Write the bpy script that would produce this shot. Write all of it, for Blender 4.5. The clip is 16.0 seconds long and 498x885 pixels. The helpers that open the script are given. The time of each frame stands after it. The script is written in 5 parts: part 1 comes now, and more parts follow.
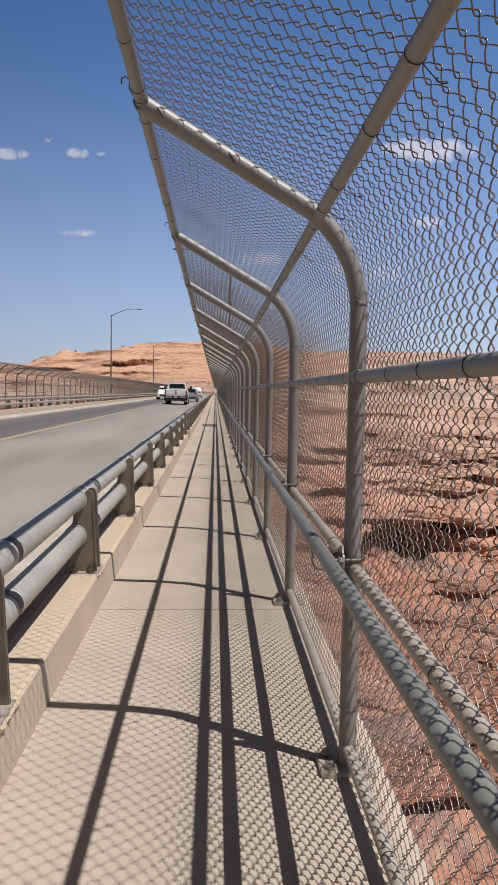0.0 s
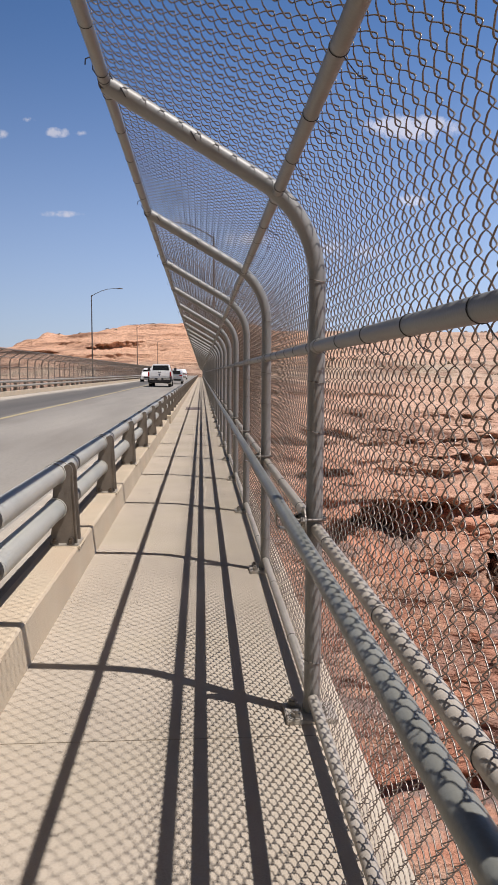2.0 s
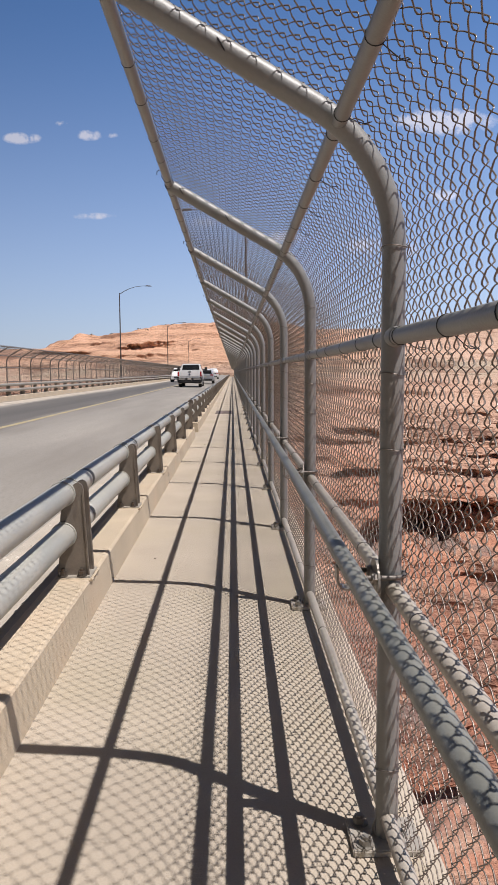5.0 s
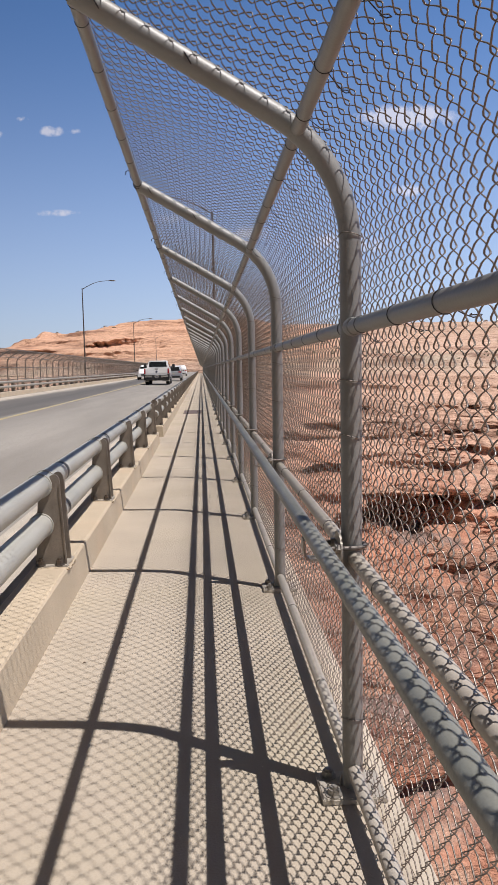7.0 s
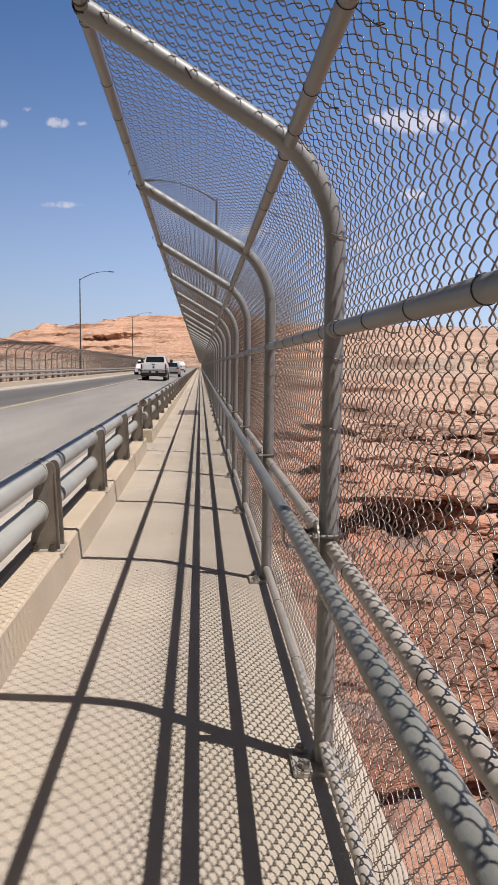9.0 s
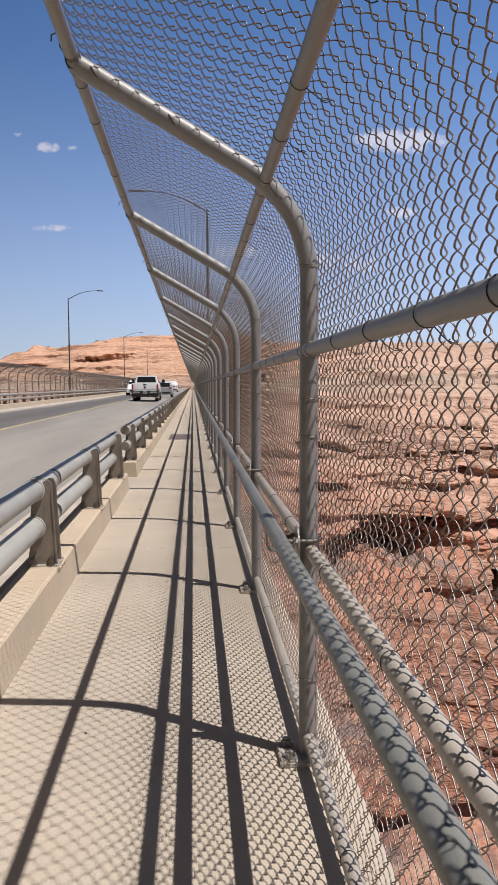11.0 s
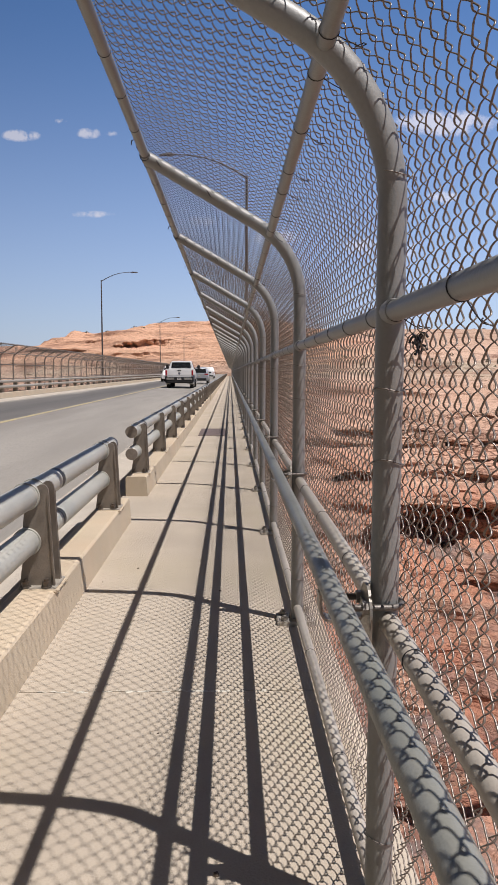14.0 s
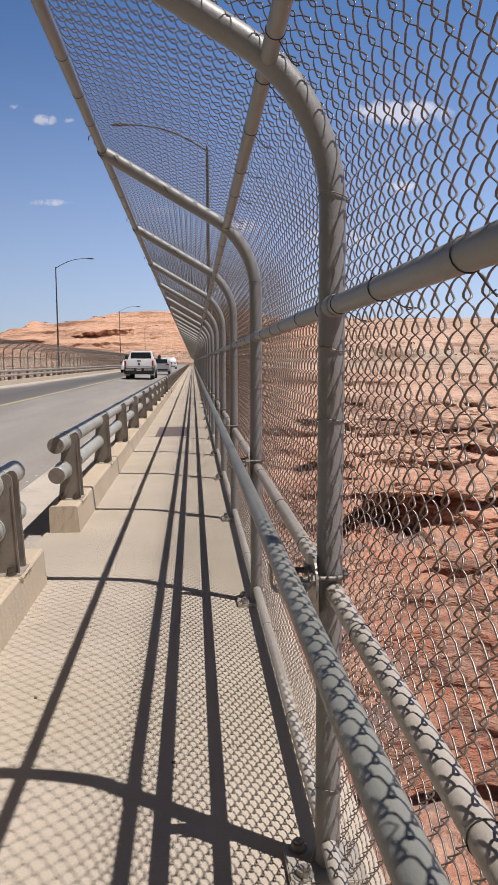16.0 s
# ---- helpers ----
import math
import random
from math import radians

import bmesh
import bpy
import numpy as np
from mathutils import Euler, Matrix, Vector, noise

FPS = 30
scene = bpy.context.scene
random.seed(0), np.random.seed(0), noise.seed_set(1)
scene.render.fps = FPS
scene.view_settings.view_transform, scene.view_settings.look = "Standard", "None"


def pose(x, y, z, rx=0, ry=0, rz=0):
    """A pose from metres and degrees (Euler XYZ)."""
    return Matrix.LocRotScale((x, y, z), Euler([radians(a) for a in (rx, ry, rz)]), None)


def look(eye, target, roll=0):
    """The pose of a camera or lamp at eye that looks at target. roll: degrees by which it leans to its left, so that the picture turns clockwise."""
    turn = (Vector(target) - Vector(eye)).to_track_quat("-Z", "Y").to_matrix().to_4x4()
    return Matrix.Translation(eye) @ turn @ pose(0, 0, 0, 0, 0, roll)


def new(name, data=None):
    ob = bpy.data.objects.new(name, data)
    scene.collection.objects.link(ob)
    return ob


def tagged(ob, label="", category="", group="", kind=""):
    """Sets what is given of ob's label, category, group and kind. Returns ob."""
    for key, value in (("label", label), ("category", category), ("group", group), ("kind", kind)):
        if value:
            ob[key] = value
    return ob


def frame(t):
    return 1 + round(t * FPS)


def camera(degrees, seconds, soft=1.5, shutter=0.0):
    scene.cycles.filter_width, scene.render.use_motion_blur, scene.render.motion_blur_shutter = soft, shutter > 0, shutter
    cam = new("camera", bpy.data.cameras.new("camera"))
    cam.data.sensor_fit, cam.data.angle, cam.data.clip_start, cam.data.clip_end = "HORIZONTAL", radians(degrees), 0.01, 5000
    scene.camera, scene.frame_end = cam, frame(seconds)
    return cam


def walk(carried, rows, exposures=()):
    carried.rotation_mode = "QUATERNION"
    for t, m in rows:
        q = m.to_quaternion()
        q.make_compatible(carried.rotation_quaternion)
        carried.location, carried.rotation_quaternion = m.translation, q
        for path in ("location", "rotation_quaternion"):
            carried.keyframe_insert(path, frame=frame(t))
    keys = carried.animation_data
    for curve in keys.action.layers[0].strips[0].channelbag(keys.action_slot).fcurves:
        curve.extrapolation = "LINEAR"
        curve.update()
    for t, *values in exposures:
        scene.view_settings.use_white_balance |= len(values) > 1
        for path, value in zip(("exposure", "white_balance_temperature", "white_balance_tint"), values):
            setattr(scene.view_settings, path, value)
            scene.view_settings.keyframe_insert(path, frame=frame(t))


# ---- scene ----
# the camera and its walk
cam = camera(37.75, 16.0, soft=1.1)
PATH = [
    (0, (0.000, 0.000, 1.310), -2.71, -4.00, 0.94),
    (0.5, (0.026, 0.471, 1.303), -4.64, -4.16, 0.46),
    (1, (0.010, 0.953, 1.290), -6.15, -4.40, 0.25),
    (1.5, (0.052, 1.408, 1.277), -5.60, -4.84, 0.15),
    (2, (0.069, 1.867, 1.269), -3.77, -5.45, 0.25),
    (2.5, (0.102, 2.289, 1.278), -2.12, -5.64, 0.14),
    (3, (0.128, 2.755, 1.278), -0.92, -5.69, 0.17),
    (3.5, (0.116, 3.184, 1.286), -0.49, -5.57, -0.08),
    (4, (0.105, 3.653, 1.284), -0.50, -5.67, -0.05),
    (4.5, (0.075, 4.121, 1.282), -0.74, -5.50, -0.07),
    (7, (0.059, 6.421, 1.257), -3.63, -5.85, -1.10),
    (7.5, (0.063, 6.895, 1.260), -3.15, -5.57, -0.19),
    (8, (0.046, 7.346, 1.268), -3.20, -5.67, 0.17),
    (8.5, (0.063, 7.814, 1.254), -3.91, -6.12, 0.84),
    (11, (0.103, 10.101, 1.252), -4.36, -4.52, -0.19),
    (11.5, (0.101, 10.550, 1.258), -6.13, -4.43, -0.07),
    (12, (0.111, 11.033, 1.272), -6.78, -4.82, -0.00),
    (12.5, (0.088, 11.489, 1.278), -7.01, -5.24, -0.23),
    (13, (0.109, 11.980, 1.263), -6.17, -5.47, -0.03),
    (13.5, (0.102, 12.439, 1.268), -4.16, -5.57, 0.40),
    (14, (0.145, 12.923, 1.241), -1.48, -5.57, 0.16),
    (14.5, (0.149, 13.393, 1.235), 0.55, -5.40, -0.55),
    (15, (0.177, 13.853, 1.236), -0.68, -5.14, -0.73),
    (15.5, (0.180, 14.346, 1.242), -2.31, -5.22, -0.40),
    (16, (0.163, 14.801, 1.243), -4.37, -6.36, -0.25),
]
walk(cam, [(t, pose(*eye, 90 + pitch, 0, yaw) @ pose(0, 0, 0, 0, 0, roll)) for t, eye, yaw, pitch, roll in PATH], exposures=[(0, 0.09, 6700, 15), (1.1, 0.09, 6700, 15), (2.5, 0.25, 6700, 15), (8.5, 0.25, 6700, 15), (11, 0.24, 6700, 15), (13.2, 0.21, 6700, 15), (14.6, 0.24, 6700, 15), (16, 0.23, 6700, 15)])

# sun and sky: shadows fall to the road side and ahead
SUN_TO = Vector((0.370, -0.257, 1.0)).normalized()
SUN_POWER, SKY_POWER = 4.5, 0.07
sun = new("sun", bpy.data.lights.new("sun", "SUN"))
sun.data.energy, sun.data.angle, sun.data.color = SUN_POWER, radians(0.45), (1.0, 0.993, 0.98)
sun.matrix_world = look((30, -20, 80), Vector((30, -20, 80)) - SUN_TO)

world = bpy.data.worlds.new("world")
scene.world = world
world.use_nodes = True
wt = world.node_tree
sky = wt.nodes.new("ShaderNodeTexSky")
sky.sky_type, sky.sun_disc = "NISHITA", False
sky.sun_elevation = math.asin(SUN_TO.z)
sky.sun_rotation = math.atan2(SUN_TO.x, SUN_TO.y)
sky.altitude, sky.air_density, sky.dust_density, sky.ozone_density = 1200, 1.0, 0.05, 2.4
back = wt.nodes["Background"]
back.inputs[1].default_value = SKY_POWER
# direction, half width, half height and thickness of the small clouds
CLOUDS = [(-0.275, 0.308, 0.030, 0.010, 1.0), (-0.222, 0.327, 0.012, 0.005, 0.8), (-0.187, 0.312, 0.020, 0.009, 1.0), (-0.156, 0.312, 0.014, 0.005, 0.7),
          (-0.185, 0.208, 0.042, 0.006, 0.62), (0.28, 0.33, 0.090, 0.022, 0.95), (0.285, 0.235, 0.03, 0.011, 0.72), (0.20, 0.165, 0.08, 0.02, 0.62),
          (-0.04, 0.20, 0.03, 0.010, 0.6), (0.06, 0.18, 0.05, 0.015, 0.6)]
wc = wt.nodes.new("ShaderNodeTexCoord")
sep = wt.nodes.new("ShaderNodeSeparateXYZ")
wt.links.new(wc.outputs["Generated"], sep.inputs[0])


def wmath(op, a, b=None, clamp=False):
    n = wt.nodes.new("ShaderNodeMath")
    n.operation, n.use_clamp = op, clamp
    for k, v in ((0, a), (1, b)):
        if v is None:
            continue
        if isinstance(v, (int, float)):
            n.inputs[k].default_value = v
        else:
            wt.links.new(v, n.inputs[k])
    return n.outputs[0]


ahead = wmath("MAXIMUM", sep.outputs[1], 0.05)
caz, cel = wmath("DIVIDE", sep.outputs[0], ahead), wmath("DIVIDE", sep.outputs[2], ahead)
wn = wt.nodes.new("ShaderNodeTexNoise")
wn.inputs["Scale"].default_value, wn.inputs["Detail"].default_value, wn.inputs["Roughness"].default_value = 48.0, 9.0, 0.74
wt.links.new(wc.outputs["Generated"], wn.inputs["Vector"])
total = None
for az, el, wa, we, thick in CLOUDS:
    da, de = wmath("DIVIDE", wmath("SUBTRACT", caz, az), wa), wmath("DIVIDE", wmath("SUBTRACT", cel, el), we)
    bump = wmath("SUBTRACT", 1.0, wmath("ADD", wmath("MULTIPLY", da, da), wmath("MULTIPLY", de, de)), clamp=True)
    bump = wmath("MULTIPLY", bump, thick)
    total = bump if total is None else wmath("ADD", total, bump)
cover = wmath("MULTIPLY", wmath("SUBTRACT", wmath("MULTIPLY", total, wmath("SUBTRACT", wmath("MULTIPLY", wn.outputs[0], 8.5), 2.5)), 0.5, clamp=True), 0.60, clamp=True)
mixn = wt.nodes.new("ShaderNodeMix")
mixn.data_type = "RGBA"
wt.links.new(cover, mixn.inputs["Factor"])
haze = wt.nodes.new("ShaderNodeMix")
haze.data_type = "RGBA"
low = wmath("SUBTRACT", 1.0, wmath("DIVIDE", wmath("ABSOLUTE", sep.outputs[2]), 0.46), clamp=True)
wt.links.new(wmath("MULTIPLY", wmath("POWER", low, 1.75), 0.84), haze.inputs["Factor"])
deep = wt.nodes.new("ShaderNodeMix")
deep.data_type, deep.blend_type = "RGBA", "MULTIPLY"
deep.inputs["Factor"].default_value = 1.0
wt.links.new(sky.outputs[0], deep.inputs["A"])
deep.inputs["B"].default_value = (0.84, 1.175, 1.47, 1)
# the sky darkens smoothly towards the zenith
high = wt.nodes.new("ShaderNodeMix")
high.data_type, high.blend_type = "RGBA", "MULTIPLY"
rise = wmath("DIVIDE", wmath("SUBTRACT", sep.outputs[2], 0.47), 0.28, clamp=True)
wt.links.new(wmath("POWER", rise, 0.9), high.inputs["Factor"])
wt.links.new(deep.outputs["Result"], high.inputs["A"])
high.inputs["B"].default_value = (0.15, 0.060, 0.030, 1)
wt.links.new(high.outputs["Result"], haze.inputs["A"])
haze.inputs["B"].default_value = (5.7, 6.33, 7.95, 1)
# whiter, warmer sky round the sun
near_sun = wmath("ADD", wmath("ADD", wmath("MULTIPLY", sep.outputs[0], SUN_TO.x), wmath("MULTIPLY", sep.outputs[1], SUN_TO.y)), wmath("MULTIPLY", sep.outputs[2], SUN_TO.z))
aureole = wt.nodes.new("ShaderNodeMix")
aureole.data_type = "RGBA"
wt.links.new(wmath("POWER", wmath("MAXIMUM", near_sun, 0.0), 14.0), aureole.inputs["Factor"])
wt.links.new(haze.outputs["Result"], aureole.inputs["A"])
aureole.inputs["B"].default_value = (7.2, 5.0, 3.4, 1)
wt.links.new(aureole.outputs["Result"], mixn.inputs["A"])
mixn.inputs["B"].default_value = (9.0, 9.0, 9.6, 1)
wt.links.new(mixn.outputs["Result"], back.inputs[0])
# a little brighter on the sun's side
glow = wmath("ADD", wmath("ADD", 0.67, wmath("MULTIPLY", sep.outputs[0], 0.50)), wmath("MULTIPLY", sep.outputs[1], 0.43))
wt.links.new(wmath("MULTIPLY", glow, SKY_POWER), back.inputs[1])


# ---------------------------------------------------------------- materials
def material(name, base, rough=0.6, metal=0.0, var=0.12, scale=6.0, fine=90.0, bump=0.15, stretch=(1, 1, 1), stain=None, stain_amount=0.4, stain_scale=1.5, random_tint=0.0, spec=0.5):
    m = bpy.data.materials.new(name)
    m.use_nodes = True
    nt = m.node_tree
    bs = nt.nodes["Principled BSDF"]
    bs.inputs["Roughness"].default_value, bs.inputs["Metallic"].default_value = rough, metal
    bs.inputs["Specular IOR Level"].default_value = spec
    co = nt.nodes.new("ShaderNodeTexCoord")
    mp = nt.nodes.new("ShaderNodeMapping")
    mp.inputs["Scale"].default_value = stretch
    nt.links.new(co.outputs["Object"], mp.inputs[0])

    def noise_node(s, detail):
        n = nt.nodes.new("ShaderNodeTexNoise")
        n.inputs["Scale"].default_value, n.inputs["Detail"].default_value = s, detail
        nt.links.new(mp.outputs[0], n.inputs["Vector"])
        return n.outputs[0]

    def mix(a, b, f, kind="MIX"):
        n = nt.nodes.new("ShaderNodeMix")
        n.data_type, n.blend_type = "RGBA", kind
        for k, v in (("A", a), ("B", b), ("Factor", f)):
            if isinstance(v, (int, float)):
                n.inputs[k].default_value = v
            elif isinstance(v, tuple):
                n.inputs[k].default_value = (*v, 1)
            else:
                nt.links.new(v, n.inputs[k])
        return n.outputs["Result"]

    def ramp(v, lo, hi):
        n = nt.nodes.new("ShaderNodeMapRange")
        n.inputs["From Min"].default_value, n.inputs["From Max"].default_value = lo, hi
        nt.links.new(v, n.inputs["Value"])
        return n.outputs[0]

    n1, n2 = noise_node(scale, 5), noise_node(fine, 3)
    dark = tuple(c * (1 - var) for c in base)
    light = tuple(min(1, c * (1 + var)) for c in base)
    col = mix(dark, light, ramp(n1, 0.3, 0.7))
    col = mix(col, tuple(c * (1 - 1.3 * var) for c in base), mix((0, 0, 0), (0.6, 0.6, 0.6), ramp(n2, 0.45, 0.75)))
    if stain:
        n3 = noise_node(stain_scale, 6)
        f = nt.nodes.new("ShaderNodeMath")
        f.operation = "MULTIPLY"
        nt.links.new(ramp(n3, 0.5, 0.72), f.inputs[0])
        f.inputs[1].default_value = stain_amount
        col = mix(col, stain, f.outputs[0])
    if random_tint:
        oi = nt.nodes.new("ShaderNodeObjectInfo")
        r = nt.nodes.new("ShaderNodeMapRange")
        r.inputs["To Min"].default_value, r.inputs["To Max"].default_value = 1 - random_tint, 1 + random_tint
        nt.links.new(oi.outputs["Random"], r.inputs["Value"])
        hv = nt.nodes.new("ShaderNodeHueSaturation")
        nt.links.new(r.outputs[0], hv.inputs["Value"])
        nt.links.new(col, hv.inputs["Color"])
        col = hv.outputs[0]
    nt.links.new(col, bs.inputs["Base Color"])
    if bump:
        bn = nt.nodes.new("ShaderNodeBump")
        bn.inputs["Strength"].default_value, bn.inputs["Distance"].default_value = bump, 0.01
        nt.links.new(n2, bn.inputs["Height"])
        nt.links.new(bn.outputs[0], bs.inputs["Normal"])
    return m


def glass_like(name, base, rough):
    m = bpy.data.materials.new(name)
    m.use_nodes = True
    b = m.node_tree.nodes["Principled BSDF"]
    b.inputs["Base Color"].default_value, b.inputs["Roughness"].default_value = (*base, 1), rough
    b.inputs["Coat Weight"].default_value = 0.5
    return m


PIPE = material("grey_painted_pipe", (0.232, 0.234, 0.222), 0.48, 0.1, 0.08, 3.0, 120, 0.08, stain=(0.21, 0.182, 0.146), stain_amount=0.5, stain_scale=2.2, random_tint=0.06)
FARPIPE = material("brown_weathered_far_pipe", (0.165, 0.138, 0.115), 0.6, 0.1, 0.1, 3.0, 120, 0.0)
RAILPIPE = material("weathered_handrail_pipe", (0.232, 0.232, 0.202), 0.45, 0.15, 0.10, 4.0, 140, 0.08, stain=(0.17, 0.1818, 0.1548), stain_amount=0.5, stain_scale=3.0, random_tint=0.05)
BACKPIPE = material("pale_back_rail_pipe", (0.42, 0.378, 0.3195), 0.5, 0.1, 0.10, 4.0, 140, 0.08, stain=(0.27, 0.2297, 0.189), stain_amount=0.45, stain_scale=3.0, random_tint=0.05)
WIRE = material("galvanised_wire", (0.165, 0.131, 0.104), 0.32, 0.3, 0.12, 20, 200, 0.0, spec=0.8)
FARWIRE = material("dull_brown_far_wire", (0.12, 0.105, 0.093), 0.65, 0.1, 0.12, 20, 200, 0.0)
TIE = material("dark_tie_wire", (0.05, 0.0479, 0.0495), 0.5, 0.5, 0.1, 20, 200, 0.0)
STEEL = material("weathered_bracket_steel", (0.3, 0.2775, 0.243), 0.45, 0.5, 0.15, 12, 160, 0.1, stain=(0.12, 0.0957, 0.081), stain_amount=0.5, stain_scale=6)
BRACKET = material("dark_bracket_steel", (0.15, 0.134, 0.117), 0.5, 0.4, 0.15, 12, 160, 0.1, stain=(0.1, 0.067, 0.0495), stain_amount=0.5, stain_scale=8)
BOLT = material("dark_bolt_steel", (0.12, 0.1005, 0.081), 0.5, 0.6, 0.2, 30, 200, 0.1, stain=(0.16, 0.0766, 0.036), stain_amount=0.5, stain_scale=20)
ALU = material("guardrail_aluminium", (0.415, 0.408, 0.362), 0.5, 0.12, 0.08, 3.0, 140, 0.06, stain=(0.26, 0.2871, 0.279), stain_amount=0.5, stain_scale=2.0, random_tint=0.04)
FARALU = material("dull_brown_far_rail", (0.34, 0.30, 0.245), 0.5, 0.15, 0.1, 3.0, 140, 0.0, stain=(0.2, 0.165, 0.13), stain_amount=0.5, stain_scale=1.0)
POSTM = material("brown_weathered_post_steel", (0.212, 0.180, 0.147), 0.5, 0.35, 0.15, 6.0, 120, 0.1, stain=(0.14, 0.1053, 0.081), stain_amount=0.5, stain_scale=5, random_tint=0.08)
CAPM = material("dull_end_cap", (0.215, 0.178, 0.142), 0.6, 0.2, 0.2, 18, 120, 0.1)
WALKM = material("walkway_concrete", (0.424, 0.361, 0.283), 0.9, 0, 0.095, 1.3, 130, 0.35, stain=(0.395, 0.338, 0.245), stain_amount=0.7, stain_scale=0.9)
CURBM = material("tan_curb_concrete", (0.50, 0.408, 0.293), 0.9, 0, 0.08, 2.5, 110, 0.18, stain=(0.53, 0.388, 0.262), stain_amount=0.5, stain_scale=1.6)
DECKM = material("deck_edge_concrete", (0.48, 0.4115, 0.324), 0.9, 0, 0.1, 1.5, 80, 0.4, stain=(0.3, 0.2584, 0.216), stain_amount=0.5, stain_scale=0.8)
GUTTERM = material("pale_gutter_concrete", (0.43, 0.3828, 0.3195), 0.92, 0, 0.15, 1.6, 60, 0.6, stain=(0.29, 0.2536, 0.2115), stain_amount=0.7, stain_scale=1.3)
PLATEM = material("dark_steel_cover", (0.15, 0.112, 0.10), 0.7, 0.2, 0.15, 5, 120, 0.2)
GREYPLATE = material("galvanised_base_plate", (0.44, 0.4019, 0.342), 0.5, 0.3, 0.15, 14, 160, 0.15, stain=(0.25, 0.1914, 0.144), stain_amount=0.5, stain_scale=9)
YELLOW = material("worn_yellow_paint", (0.37, 0.303, 0.172), 0.8, 0, 0.15, 3, 60, 0.1, stain=(0.28, 0.2536, 0.2115), stain_amount=1.0, stain_scale=1.8)
WHITEP = material("white_car_paint", (0.78, 0.775, 0.76), 0.25, 0, 0.02, 2, 50, 0.0)
SILVERP = material("silver_blue_car_paint", (0.42, 0.4402, 0.468), 0.28, 0.5, 0.02, 2, 50, 0.0)
BLACKP = material("black_trim_plastic", (0.02, 0.0191, 0.0198), 0.5, 0, 0.1, 6, 60, 0.0)
RUBBER = material("tyre_rubber", (0.018, 0.0172, 0.0162), 0.8, 0, 0.1, 6, 60, 0.1)
RIM = material("alloy_rim", (0.5, 0.4785, 0.45), 0.3, 0.8, 0.05, 6, 60, 0.0)
CHROME = material("chrome_bumper", (0.62, 0.5933, 0.558), 0.18, 0.9, 0.03, 6, 60, 0.0)
REDL = material("red_tail_lens", (0.35, 0.0144, 0.018), 0.2, 0, 0.05, 6, 60, 0.0)
CLEARL = material("clear_lamp_lens", (0.7, 0.6699, 0.63), 0.15, 0, 0.02, 6, 60, 0.0)
PALEPLATE = material("pale_plate", (0.62, 0.5742, 0.495), 0.5, 0, 0.04, 6, 60, 0.0)
DARKBAR = material("dark_plate_marks", (0.06, 0.067, 0.108), 0.5, 0, 0.04, 6, 60, 0.0)
GLASS = glass_like("dark_car_glass", (0.012, 0.0144, 0.0162), 0.06)
POLE = material("grey_lamp_pole_metal", (0.1, 0.088, 0.0792), 0.45, 0.5, 0.08, 2, 60, 0.0)
STONE = material("dark_grit", (0.1, 0.0718, 0.0495), 0.9, 0, 0.3, 20, 60, 0.2)


# road surface: pale right lane, darker worn left lane
def road_material():
    m = material("worn_road_concrete", (0.268, 0.247, 0.217), 0.85, 0, 0.2, 0.7, 60, 0.3, stretch=(1, 0.12, 1), stain=(0.185, 0.166, 0.143), stain_amount=0.7, stain_scale=0.9)
    nt = m.node_tree
    bs = nt.nodes["Principled BSDF"]
    old = bs.inputs["Base Color"].links[0].from_socket
    co = nt.nodes.new("ShaderNodeTexCoord")
    sp = nt.nodes.new("ShaderNodeSeparateXYZ")
    nt.links.new(co.outputs["Object"], sp.inputs[0])
    mp = nt.nodes.new("ShaderNodeMapping")
    mp.inputs["Scale"].default_value = (0.8, 0.05, 1)
    nt.links.new(co.outputs["Object"], mp.inputs[0])
    nz = nt.nodes.new("ShaderNodeTexNoise")
    nz.inputs["Scale"].default_value, nz.inputs["Detail"].default_value = 2.6, 7
    nt.links.new(mp.outputs[0], nz.inputs["Vector"])
    ad = nt.nodes.new("ShaderNodeMath")
    ad.operation = "MULTIPLY_ADD"
    nt.links.new(nz.outputs[0], ad.inputs[0])
    ad.inputs[1].default_value = 1.6
    nt.links.new(sp.outputs[0], ad.inputs[2])
    cr = nt.nodes.new("ShaderNodeValToRGB")
    el = cr.color_ramp.elements
    el[0].position, el[0].color = 0.0, (0, 0, 0, 1)
    el[1].position, el[1].color = 1.0, (0, 0, 0, 1)
    for p, v in ((0.10, 0.0), (0.16, 0.75), (0.30, 1.0), (0.42, 0.85), (0.50, 0.1), (0.72, 0.0)):
        e = el.new(p)
        e.color = (v, v, v, 1)
    mr = nt.nodes.new("ShaderNodeMapRange")
    mr.inputs["From Min"].default_value, mr.inputs["From Max"].default_value = -8.2, -0.1
    nt.links.new(ad.outputs[0], mr.inputs["Value"])
    nt.links.new(mr.outputs[0], cr.inputs[0])
    mx = nt.nodes.new("ShaderNodeMix")
    mx.data_type = "RGBA"
    nt.links.new(cr.outputs[0], mx.inputs["Factor"])
    nt.links.new(old, mx.inputs["A"])
    mx.inputs["B"].default_value = (0.09, 0.0842, 0.0774, 1)
    nt.links.new(mx.outputs["Result"], bs.inputs["Base Color"])
    return m


ROADM = road_material()


